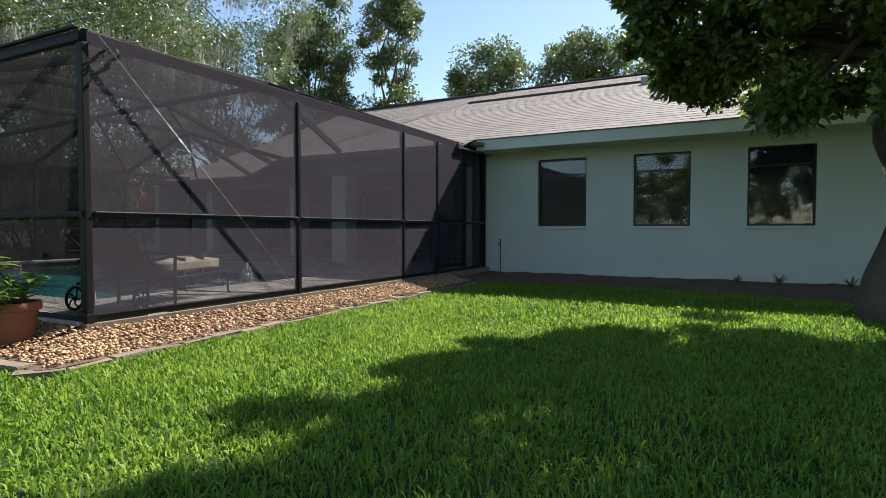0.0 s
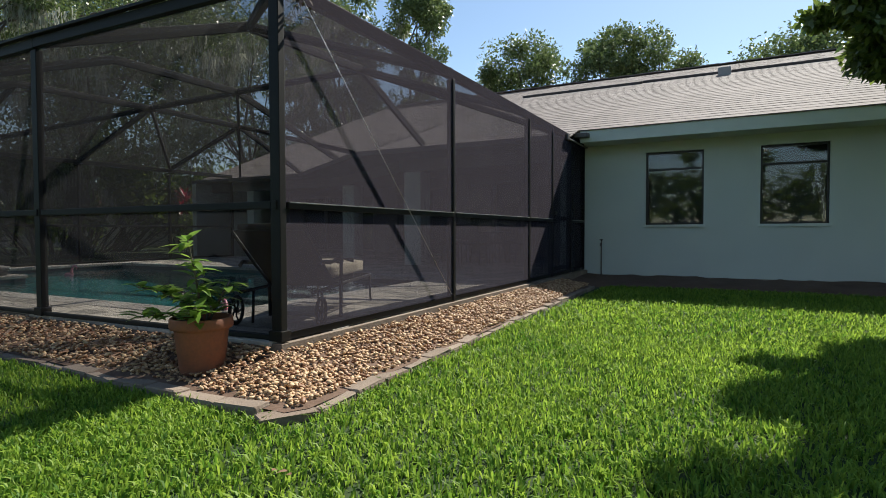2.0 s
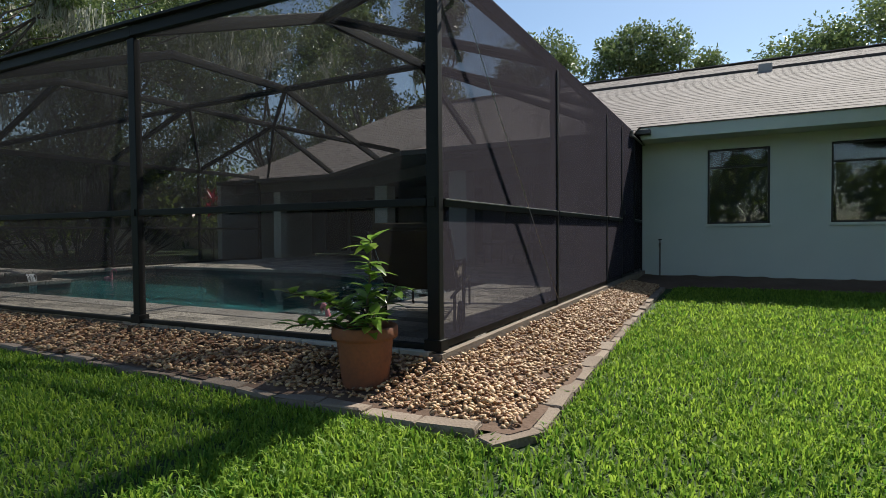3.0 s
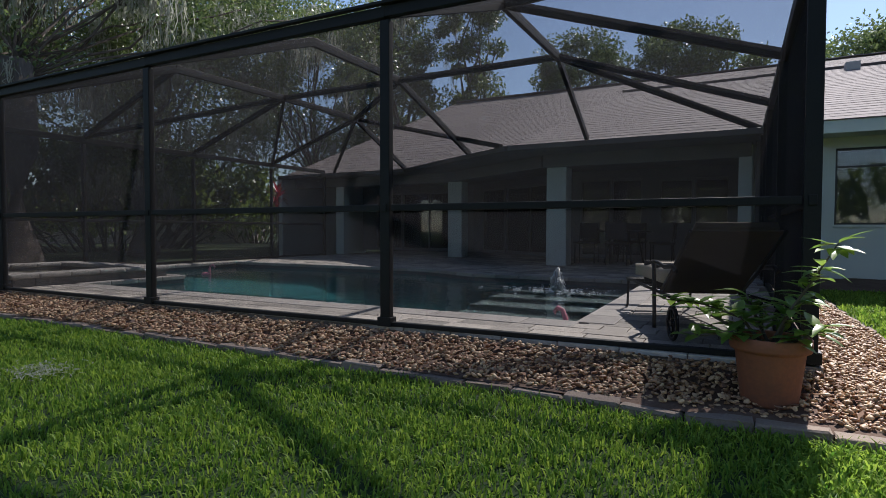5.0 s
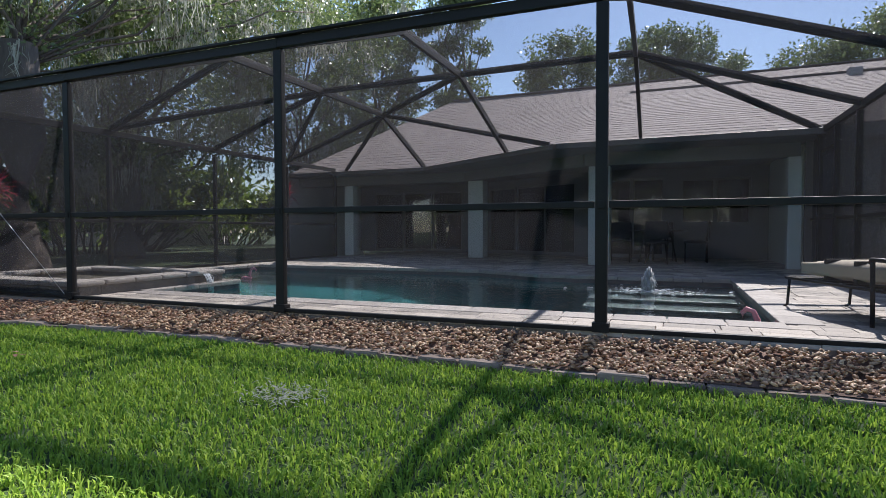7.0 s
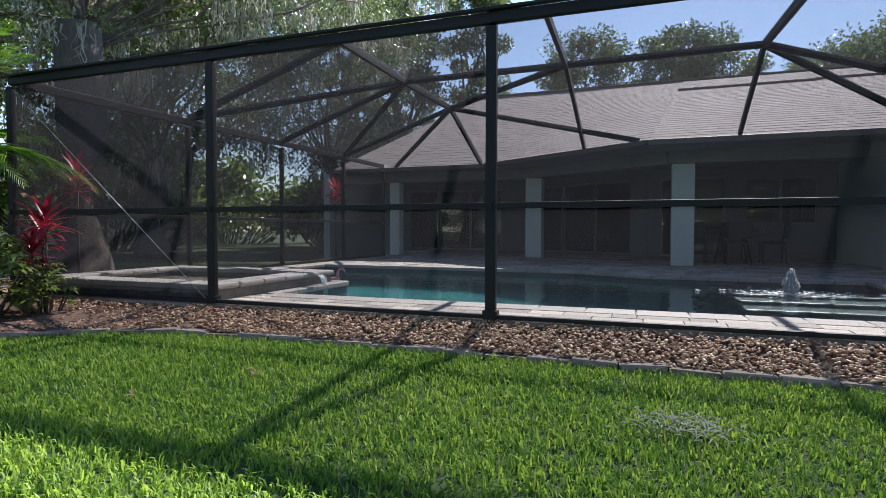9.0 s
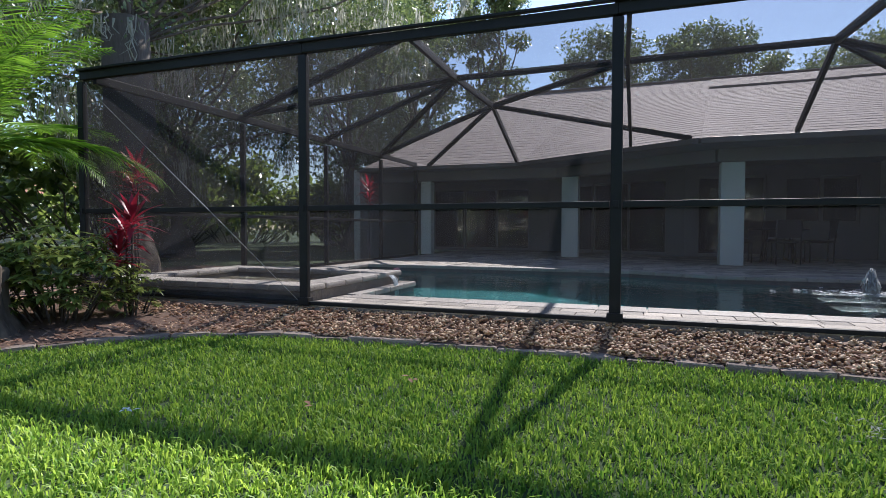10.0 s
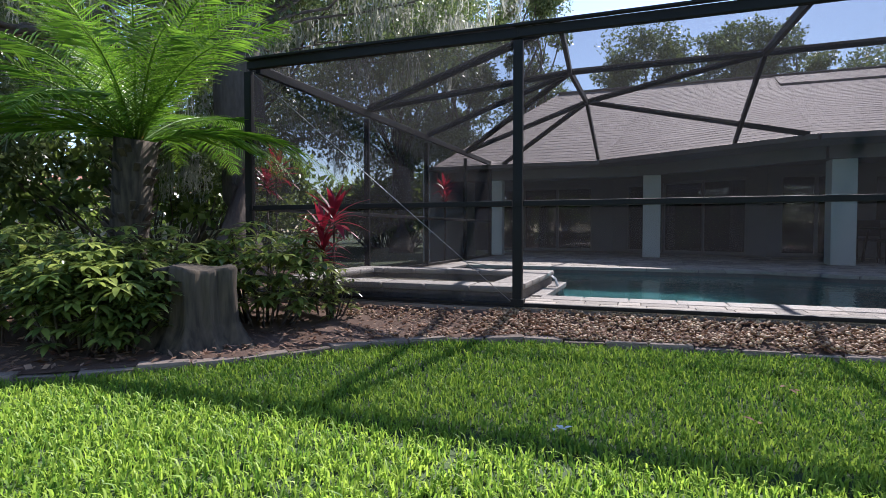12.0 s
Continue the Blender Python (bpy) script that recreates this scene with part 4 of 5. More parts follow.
def wall_bed():
    """Dark soil rising to the garden wall."""
    bm = bmesh.new()
    random.seed(5)
    rows = []
    n = 60
    for i in range(n + 1):
        x = 0.1 + 12.9 * i / n
        edge = 6.55 + 0.35 * math.sin(min(x, 6) * 0.55) - (0.06 * max(0, x - 4) ** 2 if x < 8 else 0.9) + random.uniform(-0.04, 0.04)
        rows.append([bm.verts.new((x, edge, GZ - 0.01)), bm.verts.new((x, edge + 0.25, GZ + 0.05 + random.uniform(0, 0.03))),
                     bm.verts.new((x, 7.7, -0.11 + random.uniform(-0.03, 0.03))), bm.verts.new((x, 8.23, -0.09 + random.uniform(-0.02, 0.02)))])
    for a, b in zip(rows, rows[1:]):
        for k in range(3):
            bm.faces.new((a[k], b[k], b[k + 1], a[k + 1])).smooth = True
    return part("wall_bed", bm, M_BED)


tagged(wall_bed(), "bare dark soil strip along the garden wall", "planting bed", kind="structure")

# ---- spa ----
spa = base("raised_spa", "raised stone spa with pale coping beside the pool", "spa")
SX0, SX1, SY0, SY1 = -11.08, -8.42, 0.12, 2.28
for a, b, c, d in ((SX0, SX1, SY0, SY0 + 0.26), (SX0, SX1, SY1 - 0.26, SY1), (SX0, SX0 + 0.26, SY0 + 0.262, SY1 - 0.262), (SX1 - 0.26, SX1, SY0 + 0.262, SY1 - 0.262)):
    part("spa_wall", bmbox(a, b, c, d, -0.3, 0.105, bevel=0.01), M_SPA, spa, "dark stacked-stone face")
    n = max(1, round(max(b - a, d - c) / 0.45))
    for i in range(n):
        if b - a > d - c:
            q = (a - 0.03 + (b - a + 0.06) * i / n + 0.003, a - 0.03 + (b - a + 0.06) * (i + 1) / n - 0.003, c - 0.04, d + 0.04)
        else:
            q = (a - 0.04, b + 0.04, c + 0.045 + (d - c - 0.09) * i / n + 0.003, c + 0.045 + (d - c - 0.09) * (i + 1) / n - 0.003)
        part("coping_stone", bmbox(*q, 0.107, 0.17, bevel=0.026), M_COPING, spa)
bm = bmesh.new()
bm.faces.new([bm.verts.new(p) for p in ((SX0 + 0.26, SY0 + 0.26, 0.06), (SX1 - 0.26, SY0 + 0.26, 0.06), (SX1 - 0.26, SY1 - 0.26, 0.06), (SX0 + 0.26, SY1 - 0.26, 0.06))])
part("water", bm, M_WATER, spa).visible_shadow = False
part("spa_floor", bmbox(SX0 + 0.265, SX1 - 0.265, SY0 + 0.265, SY1 - 0.265, -0.6, -0.5), M_POOL, spa)
bm = bmesh.new()
random.seed(9)
for i in range(26):
    y = 1.92 + random.uniform(-0.06, 0.06)
    x = SX1 + 0.05
    tube(bm, [(x, y, 0.13), (x + 0.05, y + random.uniform(-0.02, 0.02), 0.09), (x + 0.07 + random.uniform(0, 0.03), y, -0.02), (x + 0.08, y, WATER_Z)], 0.005, 5)
part("spillway_stream", bm, M_FOAM, spa, "thin white stream spilling to the pool")

# ---- fountain ----
fountain = base("pool_fountain", "small white bubbling water jet over the pool", "fountain", at=(-2.58, 4.15, WATER_Z))
fountain.scale = (1.3, 1.3, 1.25)
bm = bmesh.new()
random.seed(21)
for i in range(150):
    a, r = random.uniform(0, 6.28), random.uniform(0, 0.06)
    h = random.uniform(0.10, 0.27) * (1 - r * 8)
    sp = random.uniform(0.005, 0.05)
    tube(bm, [(r * math.cos(a), r * math.sin(a), 0), ((r + sp * 0.4) * math.cos(a), (r + sp * 0.4) * math.sin(a), max(0.02, h)),
              ((r + sp) * math.cos(a), (r + sp) * math.sin(a), max(0.01, h * 0.55))], [0.012, 0.011, 0.004], 5)
part("water_jet", bm, M_FOAM, fountain)
bm = bmesh.new()
for i in range(160):
    a, r = random.uniform(0, 6.28), abs(random.gauss(0, 0.22))
    s = random.uniform(0.004, 0.016)
    m = Matrix.Translation((r * math.cos(a) * 1.6, r * math.sin(a), 0.004 + s * 0.3)) @ Matrix.Diagonal((1.6, 1, 0.4, 1))
    bmesh.ops.create_icosphere(bm, subdivisions=1, radius=s, matrix=m)
tagged(part("splash", bm, M_FOAM, fountain), kind="stuff")

# ---- potted citrus at the corner ----
POT = Vector((-0.18, -0.35, -0.14))
pot_thing = base("potted_plant", "young glossy-leaved plant in a terracotta pot", "potted plant", at=POT)
pot_thing.scale = (1.10, 1.10, 1.04)
bm = lathe(bmesh.new(), [(0.105, 0.0), (0.118, 0.02), (0.145, 0.26), (0.148, 0.27), (0.165, 0.272), (0.17, 0.285), (0.168, 0.33), (0.163, 0.336),
                         (0.148, 0.334), (0.142, 0.31), (0.138, 0.29), (0.01, 0.285)], 40)
part("pot", bm, M_TERRA, pot_thing, "weathered terracotta pot with rolled rim")
part("soil", lathe(bmesh.new(), [(0.137, 0.287), (0.13, 0.297), (0.05, 0.305), (0.005, 0.30)], 24), M_BED, pot_thing)


def leaf_bm(bm, at, d, up, length, width, fold=0.25, curl=0.2):
    """One broad leaf with a midrib fold and a drooping tip."""
    d = Vector(d).normalized()
    side = d.cross(Vector(up)).normalized()
    nrm = side.cross(d)
    prof = ((0, 0.05), (0.2, 0.7), (0.45, 1.0), (0.7, 0.75), (1.0, 0.03))
    mid, lft, rgt = [], [], []
    for t, w in prof:
        p = Vector(at) + d * length * t - nrm * curl * length * t * t
        mid.append(bm.verts.new(p))
        lft.append(bm.verts.new(p + side * width * w * 0.5 + nrm * fold * width * w * 0.5))
        rgt.append(bm.verts.new(p - side * width * w * 0.5 + nrm * fold * width * w * 0.5))
    for i in range(4):
        for a, b in ((lft, mid), (mid, rgt)):
            bm.faces.new((a[i], b[i], b[i + 1], a[i + 1])).smooth = True


random.seed(11)
branches = [[(0, 0, 0.28), (0.06, -0.06, 0.45), (0.14, -0.15, 0.62), (0.22, -0.25, 0.80)], [(0.02, 0.02, 0.28), (0.06, 0.05, 0.4), (0.14, 0.08, 0.55)],
            [(-0.02, 0, 0.28), (-0.12, -0.02, 0.42), (-0.28, -0.05, 0.48), (-0.46, -0.08, 0.50)], [(0, -0.03, 0.28), (-0.15, -0.1, 0.36), (-0.34, -0.16, 0.33)],
            [(0, 0.03, 0.28), (-0.06, 0.1, 0.42), (-0.10, 0.16, 0.52)], [(0.02, -0.02, 0.28), (0.12, -0.12, 0.36), (0.2, -0.2, 0.44)],
            [(-0.03, 0.02, 0.28), (-0.2, 0.08, 0.38), (-0.32, 0.12, 0.44)]]
for pts in branches:
    part("stem", tube(bmesh.new(), pts, [0.009, 0.007, 0.005, 0.003][:len(pts)], 6), M_BARK, pot_thing)
    bm = bmesh.new()
    for i in range(int(48 if len(pts) == 4 else 24)):
        t = random.uniform(0.25, 1.0) * (len(pts) - 1)
        k = min(int(t), len(pts) - 2)
        p = lerp(pts[k], pts[k + 1], t - k)
        a = random.uniform(0, 6.28)
        leaf_bm(bm, p, (math.cos(a), math.sin(a), random.uniform(-0.1, 0.9)), (0, 0, 1), random.uniform(0.075, 0.14), random.uniform(0.035, 0.06), curl=random.uniform(0.1, 0.5))
    part("leaf_spray", bm, M_CITRUS, pot_thing)

# ---- patio furniture ----
def cushion(bm, x0, x1, y0, y1, z0, z1):
    box(bm, x0, x1, y0, y1, z0, z1)
    bmesh.ops.subdivide_edges(bm, edges=bm.edges, cuts=3, use_grid_fill=True)
    cx, cy, cz = (x0 + x1) / 2, (y0 + y1) / 2, (z0 + z1) / 2
    for v in bm.verts:
        u, w = abs(v.co.x - cx) / ((x1 - x0) / 2), abs(v.co.y - cy) / ((y1 - y0) / 2)
        k = 1 - 0.45 * max(u, w) ** 4
        v.co.z = cz + (v.co.z - cz) * k
    for f in bm.faces:
        f.smooth = True
    return bm


def bent(name, pts, r, parent, material=None):
    return part(name, tube(bmesh.new(), pts, r, 8), material or M_IRON, parent)


lounger = base("chaise_lounge", "black metal wheeled chaise lounge with tan cushion, back raised", "chaise lounge", at=(-0.41, 0.57, 0.0))
lounger.scale = (0.8, 1.0, 1.0)
lounger.rotation_euler = (0, 0, radians(21))
for x in (-0.36, 0.36):
    out = 1 if x > 0 else -1
    bent("side_rail", [(x, -0.1, 0.27), (x, 1.66, 0.28)], 0.014, lounger)
    bent("leg", [(x, 1.60, 0.28), (x, 1.63, 0.03), (x, 1.68, 0.005)], 0.014, lounger)
    bent("leg", [(x + 0.05 * out, 0.50, 0.49), (x + 0.045 * out, 0.50, 0.25), (x + 0.04 * out, 0.50, 0.0)], 0.019, lounger)
    bent("leg", [(x, 0.12, 0.27), (x, 0.10, 0.0)], 0.014, lounger)
    bent("back_rail", [(x, 0.44, 0.29), (x, 0.15, 0.47), (x, -0.22, 0.74)], 0.014, lounger)
    bent("armrest", [(x + 0.05 * out, 0.53, 0.475), (x + 0.05 * out, 0.51, 0.505), (x + 0.05 * out, 0.40, 0.505), (x + 0.05 * out, 0.22, 0.485), (x + 0.05 * out, 0.02, 0.50), (x + 0.04 * out, -0.04, 0.47)], 0.017, lounger)
bent("end_rail", [(-0.36, 1.66, 0.28), (0.36, 1.66, 0.28)], 0.014, lounger)
for x in (-0.43, 0.43):
    wheel = part("wheel", lathe(bmesh.new(), [(0.02, -0.02), (0.022, 0.0), (0.02, 0.02)], 12), M_IRON, lounger)
    wheel.matrix_local = pose(x, -0.06, 0.125, 0, 90, 0)
    ring = [(0.105 * math.cos(a * 6.2832 / 20), 0.105 * math.sin(a * 6.2832 / 20), 0) for a in range(21)]
    part("tyre", tube(bmesh.new(), ring, 0.016, 6, cap=False), M_IRON, wheel)
    for k in range(5):
        a = k * 6.2832 / 5
        part("spoke", tube(bmesh.new(), [(0, 0, 0), (0.05 * math.cos(a), 0.05 * math.sin(a), 0), (0.1 * math.cos(a + 0.4), 0.1 * math.sin(a + 0.4), 0)], 0.008, 6), M_IRON, wheel)
for i in range(10):
    y = 0.5 + i * 0.125
    part("slat", bmbox(-0.345, 0.345, y - 0.025, y + 0.025, 0.285, 0.295, bevel=0.003), M_IRON, lounger)
bm = cushion(bmesh.new(), -0.31, 0.31, -0.40, 0.40, -0.035, 0.045)
bm.transform(pose(0, 0.12, 0.545, -35, 0, 0))
part("back_cushion", bm, M_SLING, lounger, "tan back pad tilted up")
part("back_panel", bmbeam((0, 0.46, 0.275), (0, -0.22, 0.745), 0.68, 0.014, bevel=0.004), M_SLING, lounger, "tan woven back panel")
part("seat_cushion", cushion(bmesh.new(), -0.31, 0.31, 0.42, 1.49, 0.296, 0.475), M_CUSHION, lounger, "plump tan seat cushion")
for y in (0.80, 1.16):
    part("tie_strap", bmbox(-0.306, 0.306, y - 0.02, y + 0.02, 0.29, 0.478, bevel=0.006), M_BLACKF, lounger)

# patio table and chairs deep in the lanai
table = base("patio_table", "dark round patio table in the shade of the lanai", "table", at=(-2.6, 9.6, 0))
part("tabletop", lathe(bmesh.new(), [(0.58, 0.70), (0.6, 0.71), (0.6, 0.73), (0.58, 0.74)], 32), M_IRON, table)
for k in range(4):
    a = k * 1.5708 + 0.5
    bent("leg", [(0.45 * math.cos(a), 0.45 * math.sin(a), 0), (0.3 * math.cos(a), 0.3 * math.sin(a), 0.7)], 0.02, table)
dchair = base("dining_chair", "dark metal patio dining chair in the lanai", "chair", group="chairs round the patio table", at=(-3.4, 9.4, 0))
for x in (-0.22, 0.22):
    for y in (-0.22, 0.22):
        bent("leg", [(x, y, 0), (x, y, 0.44)] if y < 0 else [(x, y, 0), (x, y, 0.44), (x, y + 0.06, 0.92)], 0.014, dchair)
part("seat", cushion(bmesh.new(), -0.25, 0.25, -0.25, 0.25, 0.43, 0.50), M_BLACKF, dchair)
part("backrest", bmbox(-0.22, 0.22, 0.24, 0.27, 0.55, 0.92, bevel=0.01), M_BLACKF, dchair)
for x, y, a in ((-1.8, 9.7, -90), (-2.6, 8.85, 180), (-2.5, 10.4, 0)):
    copy_thing(dchair, pose(x, y, 0, 0, 0, a))

# ---- pool ornaments ----
def ornament(at, turn):
    bm = bmesh.new()
    pts = [(0, 0, -0.02), (0.0, 0, 0.08), (0.03, 0, 0.15), (0.08, 0, 0.165), (0.115, 0, 0.13), (0.11, 0, 0.09)]
    tube(bm, pts, [0.035, 0.024, 0.02, 0.022, 0.018, 0.006], 10)
    bmesh.ops.create_uvsphere(bm, u_segments=14, v_segments=8, radius=0.075, matrix=Matrix.Translation((-0.06, 0, -0.01)) @ Matrix.Diagonal((1.3, 0.8, 0.5, 1)))
    ob = part("pool_ornament", bm, M_PINK)
    ob.matrix_world = pose(*at, 0, 0, turn)
    return tagged(ob, "small pink curved plastic ornament floating by the coping", "ornament", group="pool ornaments")


ornament((-1.62, 1.08, WATER_Z + 0.02), 160)
ornament((-9.2, 3.75, WATER_Z + 0.02), 20)

# ---- hose tap on the garden wall ----
tap = base("garden_tap", "wall tap on a thin riser pipe", "garden tap", at=(0.37, YW - 0.03, 0))
bent("riser_pipe", [(0, 0, -0.12), (0, 0, 0.52)], 0.012, tap, M_PIPE)
bent("spout", [(0, 0, 0.5), (0, -0.07, 0.5), (0, -0.09, 0.45)], 0.012, tap, M_PIPE)
part("tap_handle", lathe(bmesh.new(), [(0.03, 0.56), (0.033, 0.57), (0.03, 0.58)], 12), M_IRON, tap)
bent("valve_stem", [(0, 0, 0.5), (0, 0, 0.57)], 0.008, tap, M_PIPE)

# ---- palm ----
PALM = Vector((-11.75, -0.95, GZ))
palm = base("palm_tree", "small feathery date palm with arching bright fronds", "palm", at=PALM)
bm = bmesh.new()
random.seed(17)
tube(bm, [(-0.3, 0, -0.05), (-0.24, 0, 0.4), (-0.13, 0.02, 0.9), (0.0, 0, 1.72)], [0.24, 0.20, 0.17, 0.19], 14)
# darker wood than bark, so the trunk's colour carries the trees' shade
part("trunk", bm, M_WOOD, palm)
for i in range(110):
    a, z = random.uniform(0, 6.28), random.uniform(0.15, 1.65)
    bx = -0.27 + 0.157 * z
    part("leaf_stub", bmbeam((bx + 0.155 * math.cos(a), 0.155 * math.sin(a), z), (bx + 0.235 * math.cos(a), 0.235 * math.sin(a), z + 0.08), 0.05, 0.016, bevel=0.003), M_WOOD, palm)


def frond(az, el, length, seed):
    random.seed(seed)
    d = Vector((math.cos(az), math.sin(az), 0))
    n = 14
    pts = []
    p = Vector((0.03 * math.cos(az), 0.03 * math.sin(az), 1.68))
    e = el
    for i in range(n + 1):
        pts.append(p.copy())
        p = p + (d * math.cos(e) + Vector((0, 0, 1)) * math.sin(e)) * (length / n)
        e -= (0.045 + 0.06 * i / n) * (1.3 if el < 0.6 else 1.0)
    bm = tube(bmesh.new(), pts, [0.012 * (1 - i / n) + 0.002 for i in range(n + 1)], 5)
    side = d.cross(Vector((0, 0, 1)))
    for i in range(4, n * 4):
        t = i / (n * 4)
        k = min(int(t * n), n - 1)
        q = lerp(pts[k], pts[k + 1], t * n - k)
        tang = (pts[k + 1] - pts[k]).normalized()
        ll = 0.42 * math.sin(math.pi * (0.12 + 0.82 * t)) * random.uniform(0.85, 1.1)
        for s in (-1, 1):
            dr = (side * s * 0.85 + tang * 0.75 + Vector((0, 0, random.uniform(-0.25, 0.1)))).normalized()
            w = tang * 0.005
            tip = q + dr * ll - Vector((0, 0, 0.10 * ll))
            m = q + dr * ll * 0.55
            v = [bm.verts.new(x) for x in (q - w, q + w, m + w, tip, m - w)]
            bm.faces.new(v)
    return part("frond", bm, M_PALM, palm)


for i in range(44):
    frond(i * 2.39996 + 0.4, 0.3 + 1.15 * ((i * 0.7548) % 1.0), 1.55 + 0.55 * ((i * 0.37) % 1.0), 100 + i)

# ---- stump, shrubs, ti plants ----
stump = base("tree_stump", "weathered grey tree stump in the planting bed", "stump", at=(-10.32, -1.72, -0.17))
bm = bmesh.new()
random.seed(23)
rings = []
for z, r in ((0.0, 0.42), (0.06, 0.34), (0.2, 0.265), (0.42, 0.245), (0.56, 0.25), (0.585, 0.235)):
    rings.append([bm.verts.new((r * (1 + 0.13 * math.sin(5 * a + 0.5) + 0.09 * math.sin(11 * a) + 0.05 * math.sin(23 * a + z * 3)) * math.cos(a), r * (1 + 0.13 * math.sin(5 * a + 0.5) + 0.09 * math.sin(11 * a) + 0.05 * math.sin(23 * a + z * 3)) * math.sin(a),
                                z + (0.018 * math.sin(3 * a) if z > 0.4 else 0))) for a in [k * 6.2832 / 72 for k in range(72)]])
for a, b in zip(rings, rings[1:]):
    for k in range(72):
        bm.faces.new((a[k], a[(k + 1) % 72], b[(k + 1) % 72], b[k])).smooth = True
bm.faces.new(rings[-1])
part("stump_body", bm, M_WOOD, stump)


def whorl_shrub(at, size, n, label, seed, leaf=0.125):
    """A shrub of leaf whorls, six to eight leaflets to a stalk."""
    random.seed(seed)
    th = base("schefflera_shrub", label, "shrub", group="shrubs of the bed", at=at)
    sx, sy, sz = size
    bm, wood = bmesh.new(), bmesh.new()
    for i in range(n):
        a, r = random.uniform(0, 6.28), math.sqrt(random.random())
        z = sz * (0.25 + 0.75 * random.random() ** 0.7) * (1 - 0.35 * r * r)
        c = Vector((sx * r * math.cos(a), sy * r * math.sin(a), z))
        if i % 6 == 0:
            tube(wood, [(c.x * 0.4, c.y * 0.4, -0.03), (c.x * 0.7, c.y * 0.7, z * 0.5), c], [0.012, 0.008, 0.004], 5)
        k = random.randint(6, 8)
        for j in range(k):
            b = j * 6.2832 / k + random.uniform(-0.2, 0.2)
            leaf_bm(bm, c, (math.cos(b) + 0.4 * math.cos(a), math.sin(b) + 0.4 * math.sin(a), random.uniform(-0.35, 0.35)), (0, 0, 1), leaf * random.uniform(0.75, 1.2), leaf * 0.36, curl=0.3)
    part("branching_stem", wood, M_BARK, th)
    part("foliage", bm, M_SHRUB, th)
    return th


SH = "green schefflera shrub with glossy leaf whorls"
whorl_shrub((-10.35, -0.95, -0.17), (0.6, 0.5, 0.95), 210, SH, 41)
whorl_shrub((-11.1, -1.45, -0.17), (0.7, 0.55, 0.92), 210, SH, 42)
whorl_shrub((-10.95, -2.15, -0.17), (0.6, 0.4, 0.78), 240, SH, 43)
whorl_shrub((-11.8, -2.1, -0.17), (0.8, 0.6, 0.85), 210, SH, 44)
whorl_shrub((-12.6, -1.2, -0.17), (0.9, 0.7, 0.95), 210, SH, 45)
whorl_shrub((-10.62, -2.06, -0.17), (0.36, 0.26, 0.68), 110, SH, 47)
whorl_shrub((-10.0, -0.5, -0.17), (0.26, 0.24, 0.62), 60, "small schefflera under the red ti plant", 46, 0.08)


def ti_plant(at, heads, label, seed):
    random.seed(seed)
    th = base("ti_plant", label, "ti plant", group="red ti plants", at=at)
    for (x, y, z, s) in heads:
        part("stem", tube(bmesh.new(), [(x * 0.3, y * 0.3, -0.03), (x * 0.8, y * 0.8, z * 0.5), (x, y, z)], [0.014, 0.012, 0.01], 6), M_BARK, th)
        bm = bmesh.new()
        for i in range(22):
            a = i * 2.4
            el = 1.35 - i * 0.065
            leaf_bm(bm, (x, y, z + 0.08 - i * 0.006), (math.cos(a) * math.cos(el), math.sin(a) * math.cos(el), math.sin(el)), (0.01, 0, 1), s * random.uniform(0.8, 1.15), s * 0.2,
                    curl=0.15 + 0.03 * i * random.random())
        part("leaf_rosette", bm, M_RED, th, "crimson strap leaves")
    return th


ti_plant((-9.93, -0.55, -0.17), ((0.05, -0.02, 0.92, 0.30), (-0.12, 0.06, 0.78, 0.26), (0.0, -0.12, 0.62, 0.24)), "crimson ti plant with strap leaves in the bed", 51)
ti_plant((-11.8, 1.2, GZ), ((0.0, 0.0, 1.60, 0.35), (-0.3, 0.2, 1.45, 0.3)), "crimson ti plant behind the spa screen", 52)
ti_plant((-12.2, 8.7, GZ), ((0.0, 0.0, 1.9, 0.4), (0.1, -0.2, 1.6, 0.35)), "crimson ti plant beyond the far screen", 53)

# dry leaf clump caught on the cage corner
bm = bmesh.new()
random.seed(61)
for i in range(20):
    p = Vector((0.075, 0.30, 2.31)) + Vector((random.gauss(0, 0.012), random.gauss(0, 0.06), random.gauss(0, 0.05)))
    leaf_bm(bm, p, (random.uniform(-1, 1), random.uniform(-1, 1), random.uniform(-1, 0.5)), (0.1, 0, 1), random.uniform(0.03, 0.07), 0.022)
tagged(part("dry_vine", bm, M_BARK), "dried vine leaves caught on the cage cable", "dry vine")
# weeds at the wall
for i, (x, s) in enumerate(((4.75, 0.16), (5.35, 0.24), (6.3, 0.2))):
    bm = bmesh.new()
    random.seed(70 + i)
    for k in range(14):
        a = random.uniform(0, 6.28)
        leaf_bm(bm, (0, 0, 0.02), (math.cos(a), math.sin(a), random.uniform(0.4, 2.5)), (0.01, 0, 1), s * random.uniform(0.6, 1.1), 0.03)
    ob = part("weed", bm, M_SHRUB)
    ob.location = (x, 7.95, -0.12)
    tagged(ob, "small dark weed sprouting at the wall's foot", "weed", group="weeds")

